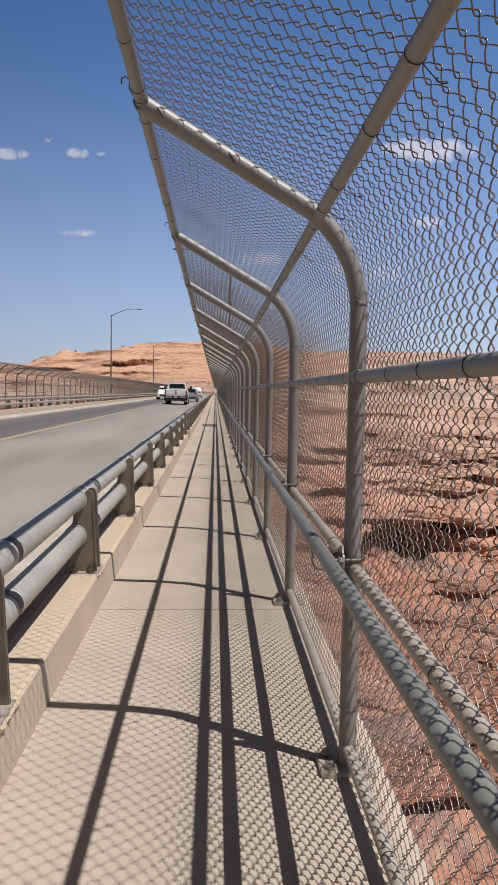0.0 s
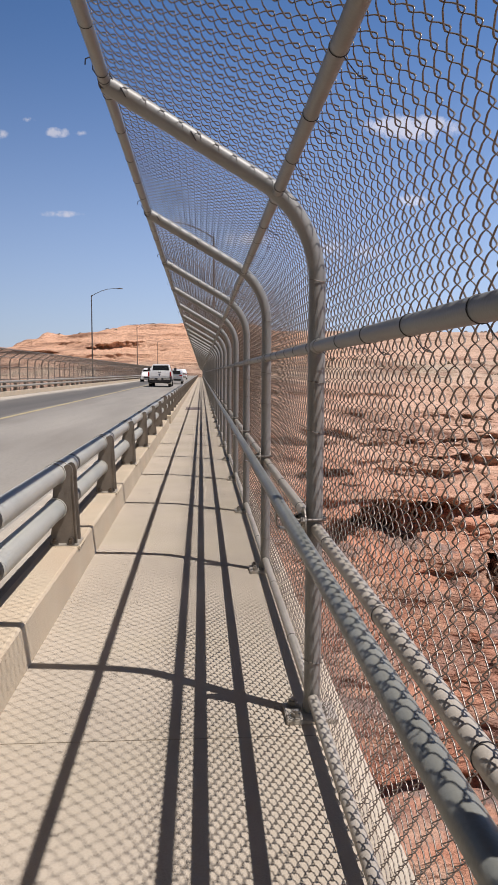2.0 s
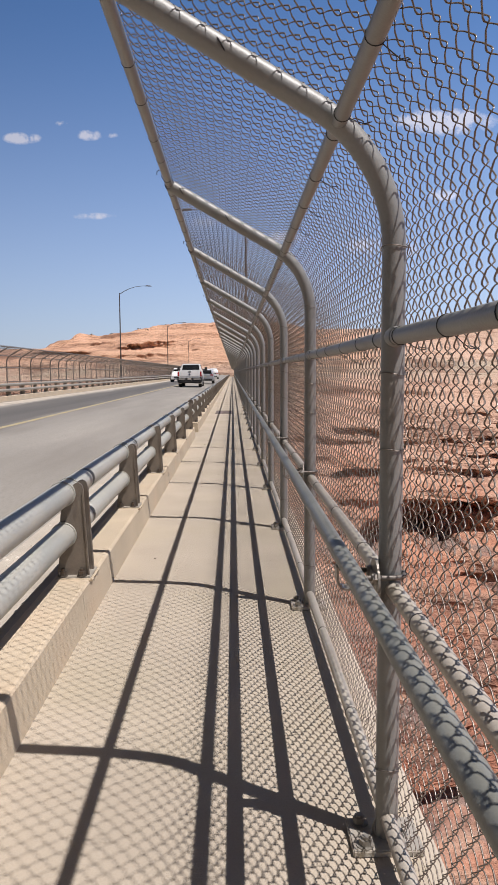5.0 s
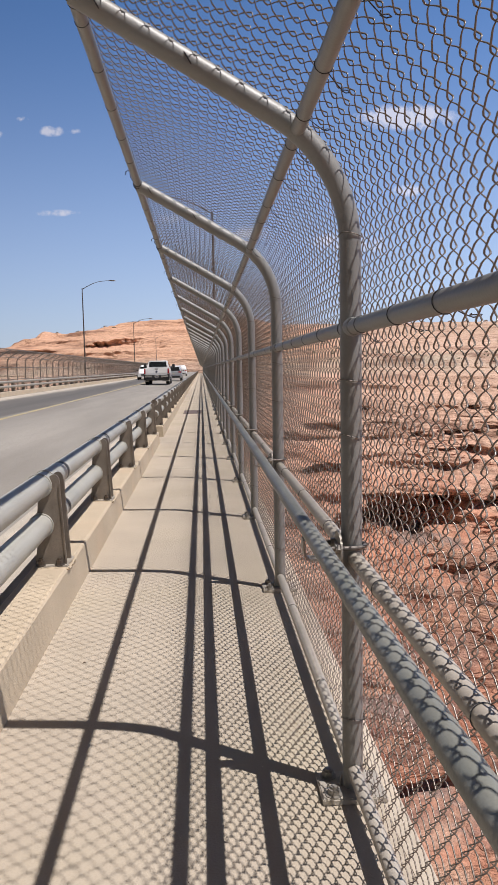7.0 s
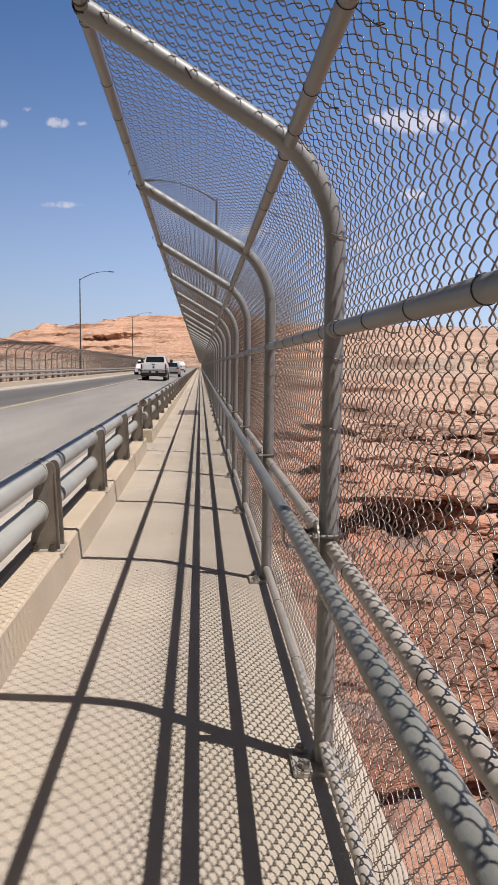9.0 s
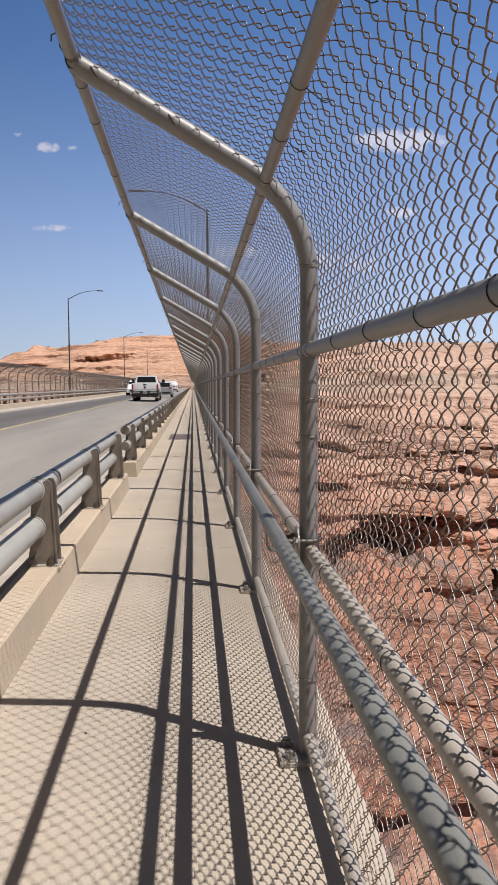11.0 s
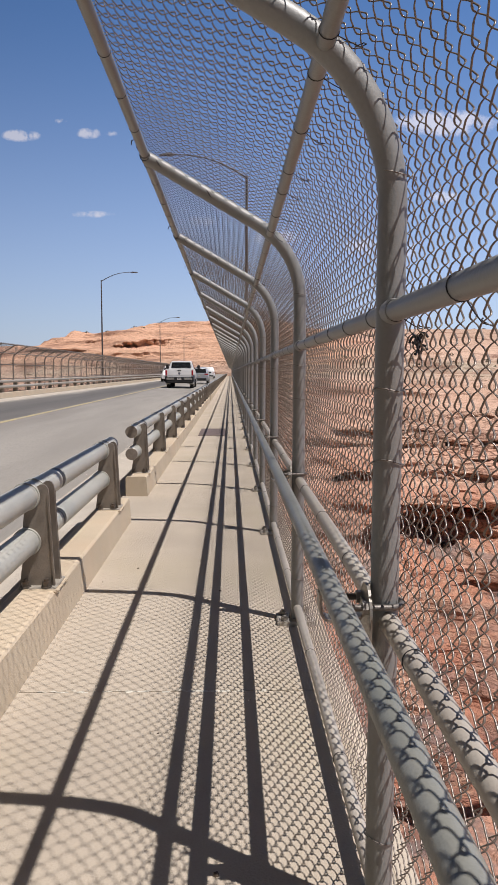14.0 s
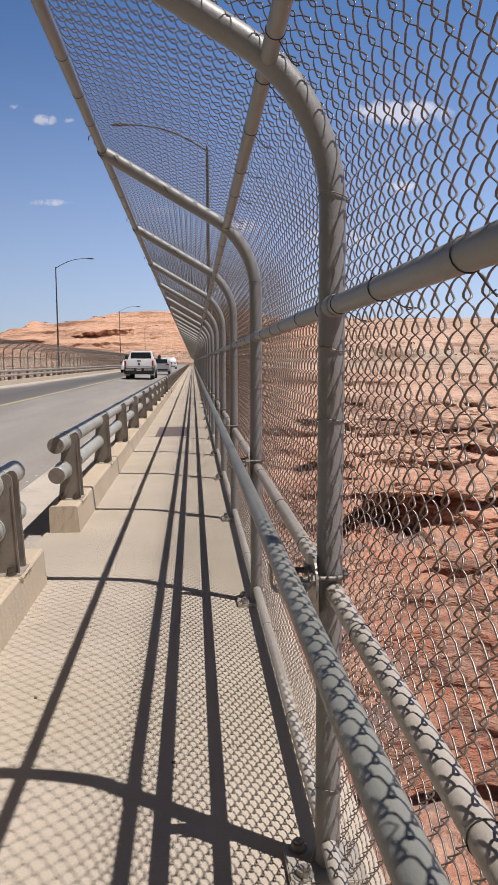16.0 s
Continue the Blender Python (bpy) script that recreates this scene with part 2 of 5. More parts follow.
def rock_material():
    m = bpy.data.materials.new("layered_red_sandstone")
    m.use_nodes = True
    nt = m.node_tree
    bs = nt.nodes["Principled BSDF"]
    bs.inputs["Roughness"].default_value = 0.95
    bs.inputs["Specular IOR Level"].default_value = 0.15
    co = nt.nodes.new("ShaderNodeTexCoord")

    def nz(scale, stretch, detail=6, rough=0.6, dip=0.0):
        mp = nt.nodes.new("ShaderNodeMapping")
        mp.vector_type = "TEXTURE" if dip else "POINT"
        mp.inputs["Scale"].default_value = tuple(1 / v for v in stretch) if dip else stretch
        mp.inputs["Rotation"].default_value = (0, radians(dip), 0)
        nt.links.new(co.outputs["Object"], mp.inputs[0])
        n = nt.nodes.new("ShaderNodeTexNoise")
        n.inputs["Scale"].default_value, n.inputs["Detail"].default_value, n.inputs["Roughness"].default_value = scale, detail, rough
        nt.links.new(mp.outputs[0], n.inputs["Vector"])
        return n.outputs[0]

    strata, big, fine = nz(1.0, (0.012, 0.012, 0.33)), nz(1.0, (0.02, 0.015, 0.03), 4), nz(1.0, (0.25, 0.25, 1.6), 8, 0.7)
    cr = nt.nodes.new("ShaderNodeValToRGB")
    el = cr.color_ramp.elements
    el[0].position, el[0].color = 0.30, (0.43, 0.215, 0.142, 1)
    el[1].position, el[1].color = 0.72, (0.66, 0.43, 0.31, 1)
    for p, c in ((0.42, (0.54, 0.29, 0.195)), (0.50, (0.61, 0.365, 0.255)), (0.58, (0.54, 0.31, 0.21))):
        e = el.new(p)
        e.color = (*c, 1)
    nt.links.new(strata, cr.inputs[0])

    def mix(a, b, f, kind="MIX"):
        n = nt.nodes.new("ShaderNodeMix")
        n.data_type, n.blend_type = "RGBA", kind
        for k, v in (("A", a), ("B", b), ("Factor", f)):
            if isinstance(v, (int, float)):
                n.inputs[k].default_value = v
            elif isinstance(v, tuple):
                n.inputs[k].default_value = (*v, 1)
            else:
                nt.links.new(v, n.inputs[k])
        return n.outputs["Result"]

    def rng(v, lo, hi, a=0.0, b=1.0):
        n = nt.nodes.new("ShaderNodeMapRange")
        n.inputs["From Min"].default_value, n.inputs["From Max"].default_value = lo, hi
        n.inputs["To Min"].default_value, n.inputs["To Max"].default_value = a, b
        nt.links.new(v, n.inputs["Value"])
        return n.outputs[0]

    sp = nt.nodes.new("ShaderNodeSeparateXYZ")
    nt.links.new(co.outputs["Object"], sp.inputs[0])
    col = mix(cr.outputs[0], (0.66, 0.43, 0.31), rng(big, 0.42, 0.60, 0.0, 0.75))
    # paler, sandier rock high on the rim, redder low in the canyon
    col = mix(col, (0.52, 0.37, 0.275), rng(sp.outputs[2], -28, 2, 0.0, 0.6))
    col = mix(col, (0.44, 0.235, 0.155), rng(sp.outputs[2], -30, -110, 0.0, 0.4))
    # grey-green scrub tints the flat rim, and the far plain is a duller brown
    scrub = nz(1.0, (0.05, 0.05, 0.05), 6, 0.7)
    flat_z = rng(sp.outputs[2], -4, 0, 0.0, 1.0)
    flat_y = rng(sp.outputs[1], 385, 425, 1.0, 0.0)
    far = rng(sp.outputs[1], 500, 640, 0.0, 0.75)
    both = nt.nodes.new("ShaderNodeMath")
    both.operation = "MULTIPLY"
    nt.links.new(flat_z, both.inputs[0])
    nt.links.new(flat_y, both.inputs[1])
    amount = nt.nodes.new("ShaderNodeMath")
    amount.operation = "MULTIPLY"
    nt.links.new(both.outputs[0], amount.inputs[0])
    nt.links.new(rng(scrub, 0.40, 0.60, 0.15, 0.8), amount.inputs[1])
    col = mix(col, (0.39, 0.34, 0.255), amount.outputs[0])
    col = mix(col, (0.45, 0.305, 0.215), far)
    # dull purple beds above the pale shelf at the canyon's foot
    beds = nz(1.0, (0.03, 0.03, 0.16), 5, 0.6)
    low = nt.nodes.new("ShaderNodeMath")
    low.operation = "MULTIPLY"
    nt.links.new(rng(sp.outputs[2], -60, -80, 0.0, 1.0), low.inputs[0])
    nt.links.new(rng(beds, 0.38, 0.52, 0.15, 0.92), low.inputs[1])
    col = mix(col, (0.225, 0.108, 0.088), low.outputs[0])
    col = mix(col, (0.66, 0.42, 0.29), rng(sp.outputs[2], -106, -107.5, 0.0, 0.9))
    # warm orange sandstone on the hill
    hill = nt.nodes.new("ShaderNodeMath")
    hill.operation = "MULTIPLY"
    nt.links.new(rng(sp.outputs[2], 3, 8, 0.0, 0.75), hill.inputs[0])
    nt.links.new(rng(sp.outputs[1], 500, 560, 1.0, 0.0), hill.inputs[1])
    west = nt.nodes.new("ShaderNodeMath")
    west.operation = "MULTIPLY"
    nt.links.new(hill.outputs[0], west.inputs[0])
    nt.links.new(rng(sp.outputs[0], 40, 95, 1.0, 0.0), west.inputs[1])
    col = mix(col, (0.60, 0.325, 0.195), west.outputs[0])
    # short cracks along the bedding, the shade in them painted dark brown
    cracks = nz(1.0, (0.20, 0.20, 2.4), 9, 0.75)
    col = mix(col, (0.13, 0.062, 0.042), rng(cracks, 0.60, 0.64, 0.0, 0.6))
    # dark varnish in patches that follow the layers
    varnish = nz(1.0, (0.035, 0.035, 0.11), 7, 0.62)
    col = mix(col, (0.17, 0.08, 0.052), rng(varnish, 0.51, 0.64, 0.0, 0.72))
    # dipping cross-beds low on the wall
    dips = nt.nodes.new("ShaderNodeMath")
    dips.operation = "MULTIPLY"
    nt.links.new(rng(sp.outputs[2], -36, -52, 0.0, 1.0), dips.inputs[0])
    nt.links.new(rng(nz(1.0, (0.05, 0.05, 0.9), 8, 0.65, 16.0), 0.50, 0.62, 0.0, 0.6), dips.inputs[1])
    col = mix(col, (0.24, 0.115, 0.08), dips.outputs[0])
    pale = nt.nodes.new("ShaderNodeMath")
    pale.operation = "MULTIPLY"
    nt.links.new(rng(sp.outputs[2], -40, -56, 0.0, 1.0), pale.inputs[0])
    nt.links.new(rng(nz(1.0, (0.03, 0.03, 0.4), 7, 0.6, -12.0), 0.52, 0.60, 0.0, 0.55), pale.inputs[1])
    col = mix(col, (0.64, 0.36, 0.23), pale.outputs[0])
    # finer crevices along the layers, their shade put in as dark colour
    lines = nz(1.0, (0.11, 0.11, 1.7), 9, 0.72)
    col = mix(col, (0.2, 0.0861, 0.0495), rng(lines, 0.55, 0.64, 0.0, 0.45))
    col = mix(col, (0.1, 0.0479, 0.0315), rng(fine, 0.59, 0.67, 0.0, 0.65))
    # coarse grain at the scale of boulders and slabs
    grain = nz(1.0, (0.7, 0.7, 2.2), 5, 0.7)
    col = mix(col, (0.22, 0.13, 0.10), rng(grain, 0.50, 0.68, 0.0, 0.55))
    col = mix(col, (0.72, 0.52, 0.40), rng(grain, 0.44, 0.30, 0.0, 0.45))
    # angular blocks parted by joints, in patches; the joints' shadow lines are painted dark
    mp = nt.nodes.new("ShaderNodeMapping")
    mp.inputs["Scale"].default_value = (0.16, 0.16, 0.62)
    nt.links.new(co.outputs["Object"], mp.inputs[0])
    warp = nt.nodes.new("ShaderNodeVectorMath")
    warp.operation = "MULTIPLY_ADD"
    shift = nt.nodes.new("ShaderNodeTexNoise")
    shift.inputs["Scale"].default_value, shift.inputs["Detail"].default_value = 1.2, 4
    nt.links.new(mp.outputs[0], shift.inputs["Vector"])
    nt.links.new(shift.outputs["Color"], warp.inputs[0])
    warp.inputs[1].default_value = (0.7, 0.7, 0.7)
    nt.links.new(mp.outputs[0], warp.inputs[2])
    cells = nt.nodes.new("ShaderNodeTexVoronoi")
    cells.feature = "DISTANCE_TO_EDGE"
    cells.inputs["Scale"].default_value = 1.0
    nt.links.new(warp.outputs[0], cells.inputs["Vector"])
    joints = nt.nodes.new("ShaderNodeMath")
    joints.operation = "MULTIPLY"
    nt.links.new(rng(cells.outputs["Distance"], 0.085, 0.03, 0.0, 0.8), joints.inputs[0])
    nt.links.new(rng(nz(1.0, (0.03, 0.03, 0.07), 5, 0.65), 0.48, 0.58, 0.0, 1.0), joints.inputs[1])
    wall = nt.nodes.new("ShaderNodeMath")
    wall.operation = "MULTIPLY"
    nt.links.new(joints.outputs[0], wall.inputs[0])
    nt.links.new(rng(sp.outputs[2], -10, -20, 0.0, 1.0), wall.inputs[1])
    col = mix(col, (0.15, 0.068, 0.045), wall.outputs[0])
    # red ochre and grey patches low on the wall
    ochre = nt.nodes.new("ShaderNodeMath")
    ochre.operation = "MULTIPLY"
    nt.links.new(rng(sp.outputs[2], -22, -44, 0.0, 1.0), ochre.inputs[0])
    nt.links.new(rng(nz(1.0, (0.045, 0.045, 0.12), 6, 0.6, 9.0), 0.47, 0.60, 0.0, 0.65), ochre.inputs[1])
    col = mix(col, (0.50, 0.20, 0.115), ochre.outputs[0])
    slate = nt.nodes.new("ShaderNodeMath")
    slate.operation = "MULTIPLY"
    nt.links.new(rng(sp.outputs[2], -40, -52, 0.0, 1.0), slate.inputs[0])
    nt.links.new(rng(nz(1.0, (0.04, 0.04, 0.16), 6, 0.62, 5.0), 0.57, 0.63, 0.0, 0.7), slate.inputs[1])
    col = mix(col, (0.19, 0.15, 0.14), slate.outputs[0])
    dull = nt.nodes.new("ShaderNodeHueSaturation")
    dull.inputs["Saturation"].default_value, dull.inputs["Value"].default_value = 0.95, 1.15
    nt.links.new(col, dull.inputs["Color"])
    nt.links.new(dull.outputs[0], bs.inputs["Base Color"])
    bn = nt.nodes.new("ShaderNodeBump")
    bn.inputs["Strength"].default_value, bn.inputs["Distance"].default_value = 1.0, 1.8
    relief = nt.nodes.new("ShaderNodeMath")
    relief.operation = "SUBTRACT"
    nt.links.new(fine, relief.inputs[0])
    nt.links.new(rng(wall.outputs[0], 0.0, 1.0, 0.0, 0.5), relief.inputs[1])
    nt.links.new(relief.outputs[0], bn.inputs["Height"])
    nt.links.new(bn.outputs[0], bs.inputs["Normal"])
    return m


ROCK = rock_material()


# ---------------------------------------------------------------- mesh helpers
class Shape:
    """Collects vertices and faces of one mesh."""

    def __init__(self):
        self.v, self.f = [], []

    def add(self, verts, faces):
        o = len(self.v)
        self.v.extend(tuple(p) for p in verts)
        self.f.extend(tuple(i + o for i in f) for f in faces)
        return self

    def box(self, x0, x1, y0, y1, z0, z1, bevel=0.0):
        if bevel <= 0:
            vs = [(x, y, z) for x in (x0, x1) for y in (y0, y1) for z in (z0, z1)]
            return self.add(vs, [(0, 1, 3, 2), (4, 6, 7, 5), (0, 4, 5, 1), (2, 3, 7, 6), (0, 2, 6, 4), (1, 5, 7, 3)])
        bm = bmesh.new()
        bmesh.ops.create_cube(bm, size=1, matrix=Matrix.LocRotScale(((x0 + x1) / 2, (y0 + y1) / 2, (z0 + z1) / 2), None, (x1 - x0, y1 - y0, z1 - z0)))
        bmesh.ops.bevel(bm, geom=bm.edges[:], offset=bevel, segments=2, affect="EDGES")
        bm.verts.index_update()
        self.add([v.co[:] for v in bm.verts], [[v.index for v in f.verts] for f in bm.faces])
        bm.free()
        return self

    def tube(self, pts, r, n=12, caps=True, closed=False, radii=None):
        pts = [Vector(p) for p in pts]
        rings, up = [], None
        for i, p in enumerate(pts):
            a = pts[i - 1] if (i or closed) else p
            b = pts[(i + 1) % len(pts)] if (i + 1 < len(pts) or closed) else p
            d = (b - a).normalized()
            if up is None:
                up = Vector((0, 0, 1)) if abs(d.z) < 0.9 else Vector((0, 1, 0))
            s = d.cross(up).normalized()
            up = s.cross(d).normalized()
            rr = radii[i] if radii else r
            rings.append([p + rr * (math.cos(2 * math.pi * k / n) * s + math.sin(2 * math.pi * k / n) * up) for k in range(n)])
        faces, m = [], len(rings)
        for i in range(m if closed else m - 1):
            j = (i + 1) % m
            for k in range(n):
                l = (k + 1) % n
                faces.append((i * n + k, i * n + l, j * n + l, j * n + k))
        if caps and not closed:
            faces += [tuple(range(n))[::-1], tuple((m - 1) * n + k for k in range(n))]
        return self.add([q for ring in rings for q in ring], faces)

    def prism(self, outline, y0, y1, axis="y"):
        """An outline in x, z drawn out along y (or in y, z along x)."""
        n = len(outline)
        if axis == "y":
            vs = [(a, y0, b) for a, b in outline] + [(a, y1, b) for a, b in outline]
        elif axis == "x":
            vs = [(y0, a, b) for a, b in outline] + [(y1, a, b) for a, b in outline]
        else:
            vs = [(a, b, y0) for a, b in outline] + [(a, b, y1) for a, b in outline]
        fs = [tuple(range(n)), tuple(range(n, 2 * n))[::-1]] + [(i, i + n, (i + 1) % n + n, (i + 1) % n) for i in range(n)]
        return self.add(vs, fs)

    def mesh(self, name, mat, smooth=False):
        me = bpy.data.meshes.new(name)
        me.from_pydata(self.v, [], self.f)
        bm = bmesh.new()
        bm.from_mesh(me)
        bmesh.ops.recalc_face_normals(bm, faces=bm.faces[:])
        bm.to_mesh(me)
        bm.free()
        me.materials.append(mat)
        if smooth:
            me.shade_smooth()
            me.set_sharp_from_angle(angle=radians(40))
        return me


def part(name, me, parent, m=None, label=""):
    ob = new(name, me)
    ob.parent = parent
    if m is not None:
        ob.matrix_basis = m
    return tagged(ob, label)


def thing(name, label, category, at=(0, 0, 0), group="", kind=""):
    ob = new(name)
    ob.location = at
    ob.empty_display_size = 0.1
    return tagged(ob, label, category, group, kind)


def structure(name, shape, mat, label="", category="", smooth=False):
    return tagged(new(name, shape.mesh(name, mat, smooth)), label, category, kind="structure")


def move(x=0, y=0, z=0):
    return Matrix.Translation((x, y, z))


# ---------------------------------------------------------------- plan
BAY = 2.0             # fence bay
POST0 = 2.451         # a fence post stands at POST0 + BAY * i
POST_X = 0.478
Y0, Y1 = -9.55, 206.45  # bridge stretch
LEFT_SHIFT, LEFT_RISE = -9.825, 0.17


def right(x, z):
    return x, z


def left(x, z):
    return LEFT_SHIFT - x, z + LEFT_RISE


# walkway, kerb, gutter, road
def strip(name, pts, mat, label, category, y0=Y0, y1=Y1):
    """A long slab: its outline in x, z runs along y."""
    return structure(name, Shape().prism(pts, y0, y1), mat, label, category)


JOINTS = [Y0] + [-7.06 + 11.36 * k for k in range(0, 19)] + [Y1]


def slab_run(name, side, mat, label):
    """The walkway's slabs between hairline joints."""
    root = thing(name, label, "walkway", kind="structure")
    for a, b in zip(JOINTS[:-1], JOINTS[1:]):
        s = Shape()
        (xa, za), (xb, zb) = side(-0.93, 0.0), side(0.555, 0.0)
        s.box(min(xa, xb), max(xa, xb), a + 0.0009, b - 0.0009, za - 0.22, za, 0.003)
        part("slab", s.mesh("slab", mat), root)
    return root


slab_run("walkway", right, WALKM, "sunlit tan concrete walkway slabs with hairline joints")
slab_run("walkway_far", left, WALKM, "tan concrete walkway across the road behind the rail")
strip("deck_edge", [(0.556, -0.9), (0.556, -0.002), (0.602, -0.004), (0.613, -0.014), (0.613, -0.9)], DECKM, "rough pale concrete edge of the bridge deck", "deck edge")
strip("deck_edge_far", [(left(0.556, 0)[0], -0.9), (left(0.556, 0)[0], 0.168), (left(0.613, 0)[0], 0.16), (left(0.613, 0)[0], -0.9)], DECKM, "concrete edge of the bridge deck across the road", "deck edge")


def road_z(x):
    return -0.03 + 0.02 * max(0.0, -(x + 1.5))


road = Shape()
road.prism([(-1.55, -0.35), (-1.55, road_z(-1.55)), (-4.85, road_z(-4.85)), (-8.25, road_z(-8.25)), (-8.25, -0.35)], Y0, 330)
structure("road", road, ROADM, "two-lane worn grey road with a darker far lane", "road")
strip("gutter", [(-0.93, -0.35), (-0.93, -0.035), (-1.2, -0.045), (-1.554, -0.026), (-1.554, -0.35)], GUTTERM, "rough pale concrete gutter beside the road", "gutter")
strip("gutter_far", [(-8.246, -0.35), (-8.246, 0.108), (-8.9, 0.135), (-8.9, -0.35)], GUTTERM, "pale concrete gutter at the far lane", "gutter")
for k, x in enumerate((-5.2,)):
    s = Shape()
    s.box(x - 0.085, x + 0.085, Y0, 320, road_z(x) - 0.02, road_z(x) + 0.004)
    structure("centre_line" if not k else "centre_line_double", s, YELLOW, "worn yellow centre line on the road", "road marking")


# kerb blocks carry the guard rail; it has gaps
def curb_run(name, side, y0, y1, label):
    root = thing(name, label, "kerb", kind="structure")
    y = y0
    while y < y1 - 0.01:
        e = min(y + 5.9, y1)
        out = [side(*p) for p in ((-0.895, -0.03), (-0.895, 0.180), (-0.890, 0.190), (-0.880, 0.196), (-0.708, 0.198), (-0.698, 0.195), (-0.690, 0.186), (-0.676, 0.0), (-0.676, -0.03))]
        s = Shape().prism(out, y + 0.001, e - 0.001)
        part("kerb_block", s.mesh("kerb_block", CURBM), root)
        y = e
    return root


RUNS = [(Y0, 18.90), (20.12, 42.9), (44.0, 102.0), (103.1, Y1)]
for k, (a, b) in enumerate(RUNS):
    curb_run("kerb" if not k else f"kerb_{k}", right, a, b, "low tan concrete kerb with rounded top edge")
curb_run("kerb_far", left, Y0, Y1, "low tan concrete kerb across the road")

# steel cover in the walkway
cover = Shape().box(-0.478, 0.04, 27.0, 28.7, 0.0, 0.006)
structure("walkway_cover", cover, PLATEM, "dark brown steel cover plate set in the walkway", "cover plate")

# ---------------------------------------------------------------- guard rail
RAIL_R, UP_Z, LOW_Z, RAIL_X = 0.0625, 0.643, 0.423, -0.832
GP0 = 4.45


def grout_bead(side):
    """The lumpy mortar squeezed out round a base plate."""
    g = random.Random(17)
    s = Shape()
    for pts in ([(-0.872, -0.112), (-0.69, -0.112)], [(-0.686, -0.112), (-0.686, 0.112)], [(-0.69, 0.112), (-0.872, 0.112)]):
        (xa, ya), (xb, yb) = pts
        n = max(6, round(math.hypot(xb - xa, yb - ya) / 0.012))
        line, radii = [], []
        for k in range(n + 1):
            f = k / n
            X, Z = side(xa + (xb - xa) * f + g.uniform(-0.003, 0.003), 0.195 + g.uniform(-0.003, 0.002))
            line.append((X, ya + (yb - ya) * f + g.uniform(-0.003, 0.003), Z))
            radii.append(g.uniform(0.005, 0.0105))
        s.tube(line, 0.008, 6, radii=radii)
    return s.mesh("grout", CURBM, True)


def guard_meshes(side):
    """Meshes of one guard-rail post, centred on y = 0."""
    flip = side(0, 0)
    out = [(-0.872, 0.205), (-0.702, 0.205), (-0.710, 0.35), (-0.722, 0.60), (-0.723, 0.660), (-0.727, 0.682), (-0.735, 0.695), (-0.748, 0.702), (-0.762, 0.701), (-0.777, 0.692),
           (-0.771, 0.670), (-0.768, 0.643), (-0.776, 0.607), (-0.800, 0.584), (-0.842, 0.574), (-0.850, 0.495), (-0.800, 0.481), (-0.776, 0.456), (-0.768, 0.42), (-0.776, 0.386), (-0.802, 0.362), (-0.852, 0.352), (-0.862, 0.28)]
    out = [side(*p) for p in out]
    cheek = Shape().prism(out, -0.062, -0.050).prism(out, 0.050, 0.062)
    lip = [side(*p) for p in ((-0.7085, 0.206), (-0.7005, 0.206), (-0.7205, 0.60), (-0.7205, 0.655), (-0.7285, 0.655), (-0.7285, 0.60))]
    cheek.prism(lip, -0.0685, -0.0625).prism(lip, 0.0625, 0.0685)
    web = Shape()
    a, b = side(-0.778, 0.21), side(-0.768, 0.66)
    web.box(min(a[0], b[0]), max(a[0], b[0]), -0.05, 0.05, a[1], b[1])
    plate = Shape()
    a, b = side(-0.862, 0.190), side(-0.692, 0.208)
    plate.box(min(a[0], b[0]), max(a[0], b[0]), -0.105, 0.105, a[1], b[1], 0.003)
    nut = Shape()
    for z0, z1, r in ((0.207, 0.212, 0.027), (0.212, 0.235, 0.0195), (0.235, 0.247, 0.0115)):
        c = side(0, 0)
        nut.tube([(0, 0, z0 + c[1]), (0, 0, z1 + c[1])], r, 6 if 0.015 < r < 0.025 else 14)
    cx, cz = side(RAIL_X, 0)
    bands = Shape().tube([(cx, -0.008, cz), (cx, 0.008, cz)], RAIL_R + 0.0065, 28)
    return dict(cheek=cheek.mesh("post", POSTM), web=web.mesh("web", POSTM), plate=plate.mesh("base_plate", GREYPLATE), nut=nut.mesh("nut", BOLT),
                bands=bands.mesh("collar", ALU, True), grout=grout_bead(side))


def rail_mesh(side, z, y0, y1):
    cx, cz = side(RAIL_X, z)
    s = Shape()
    b = 0.008
    s.tube([(cx, y0, cz), (cx, y0 + b, cz), (cx, y1 - b, cz), (cx, y1, cz)], RAIL_R, 24, radii=[RAIL_R - b, RAIL_R, RAIL_R, RAIL_R - b])
    return s.mesh("rail", ALU if side is right else FARALU, True)


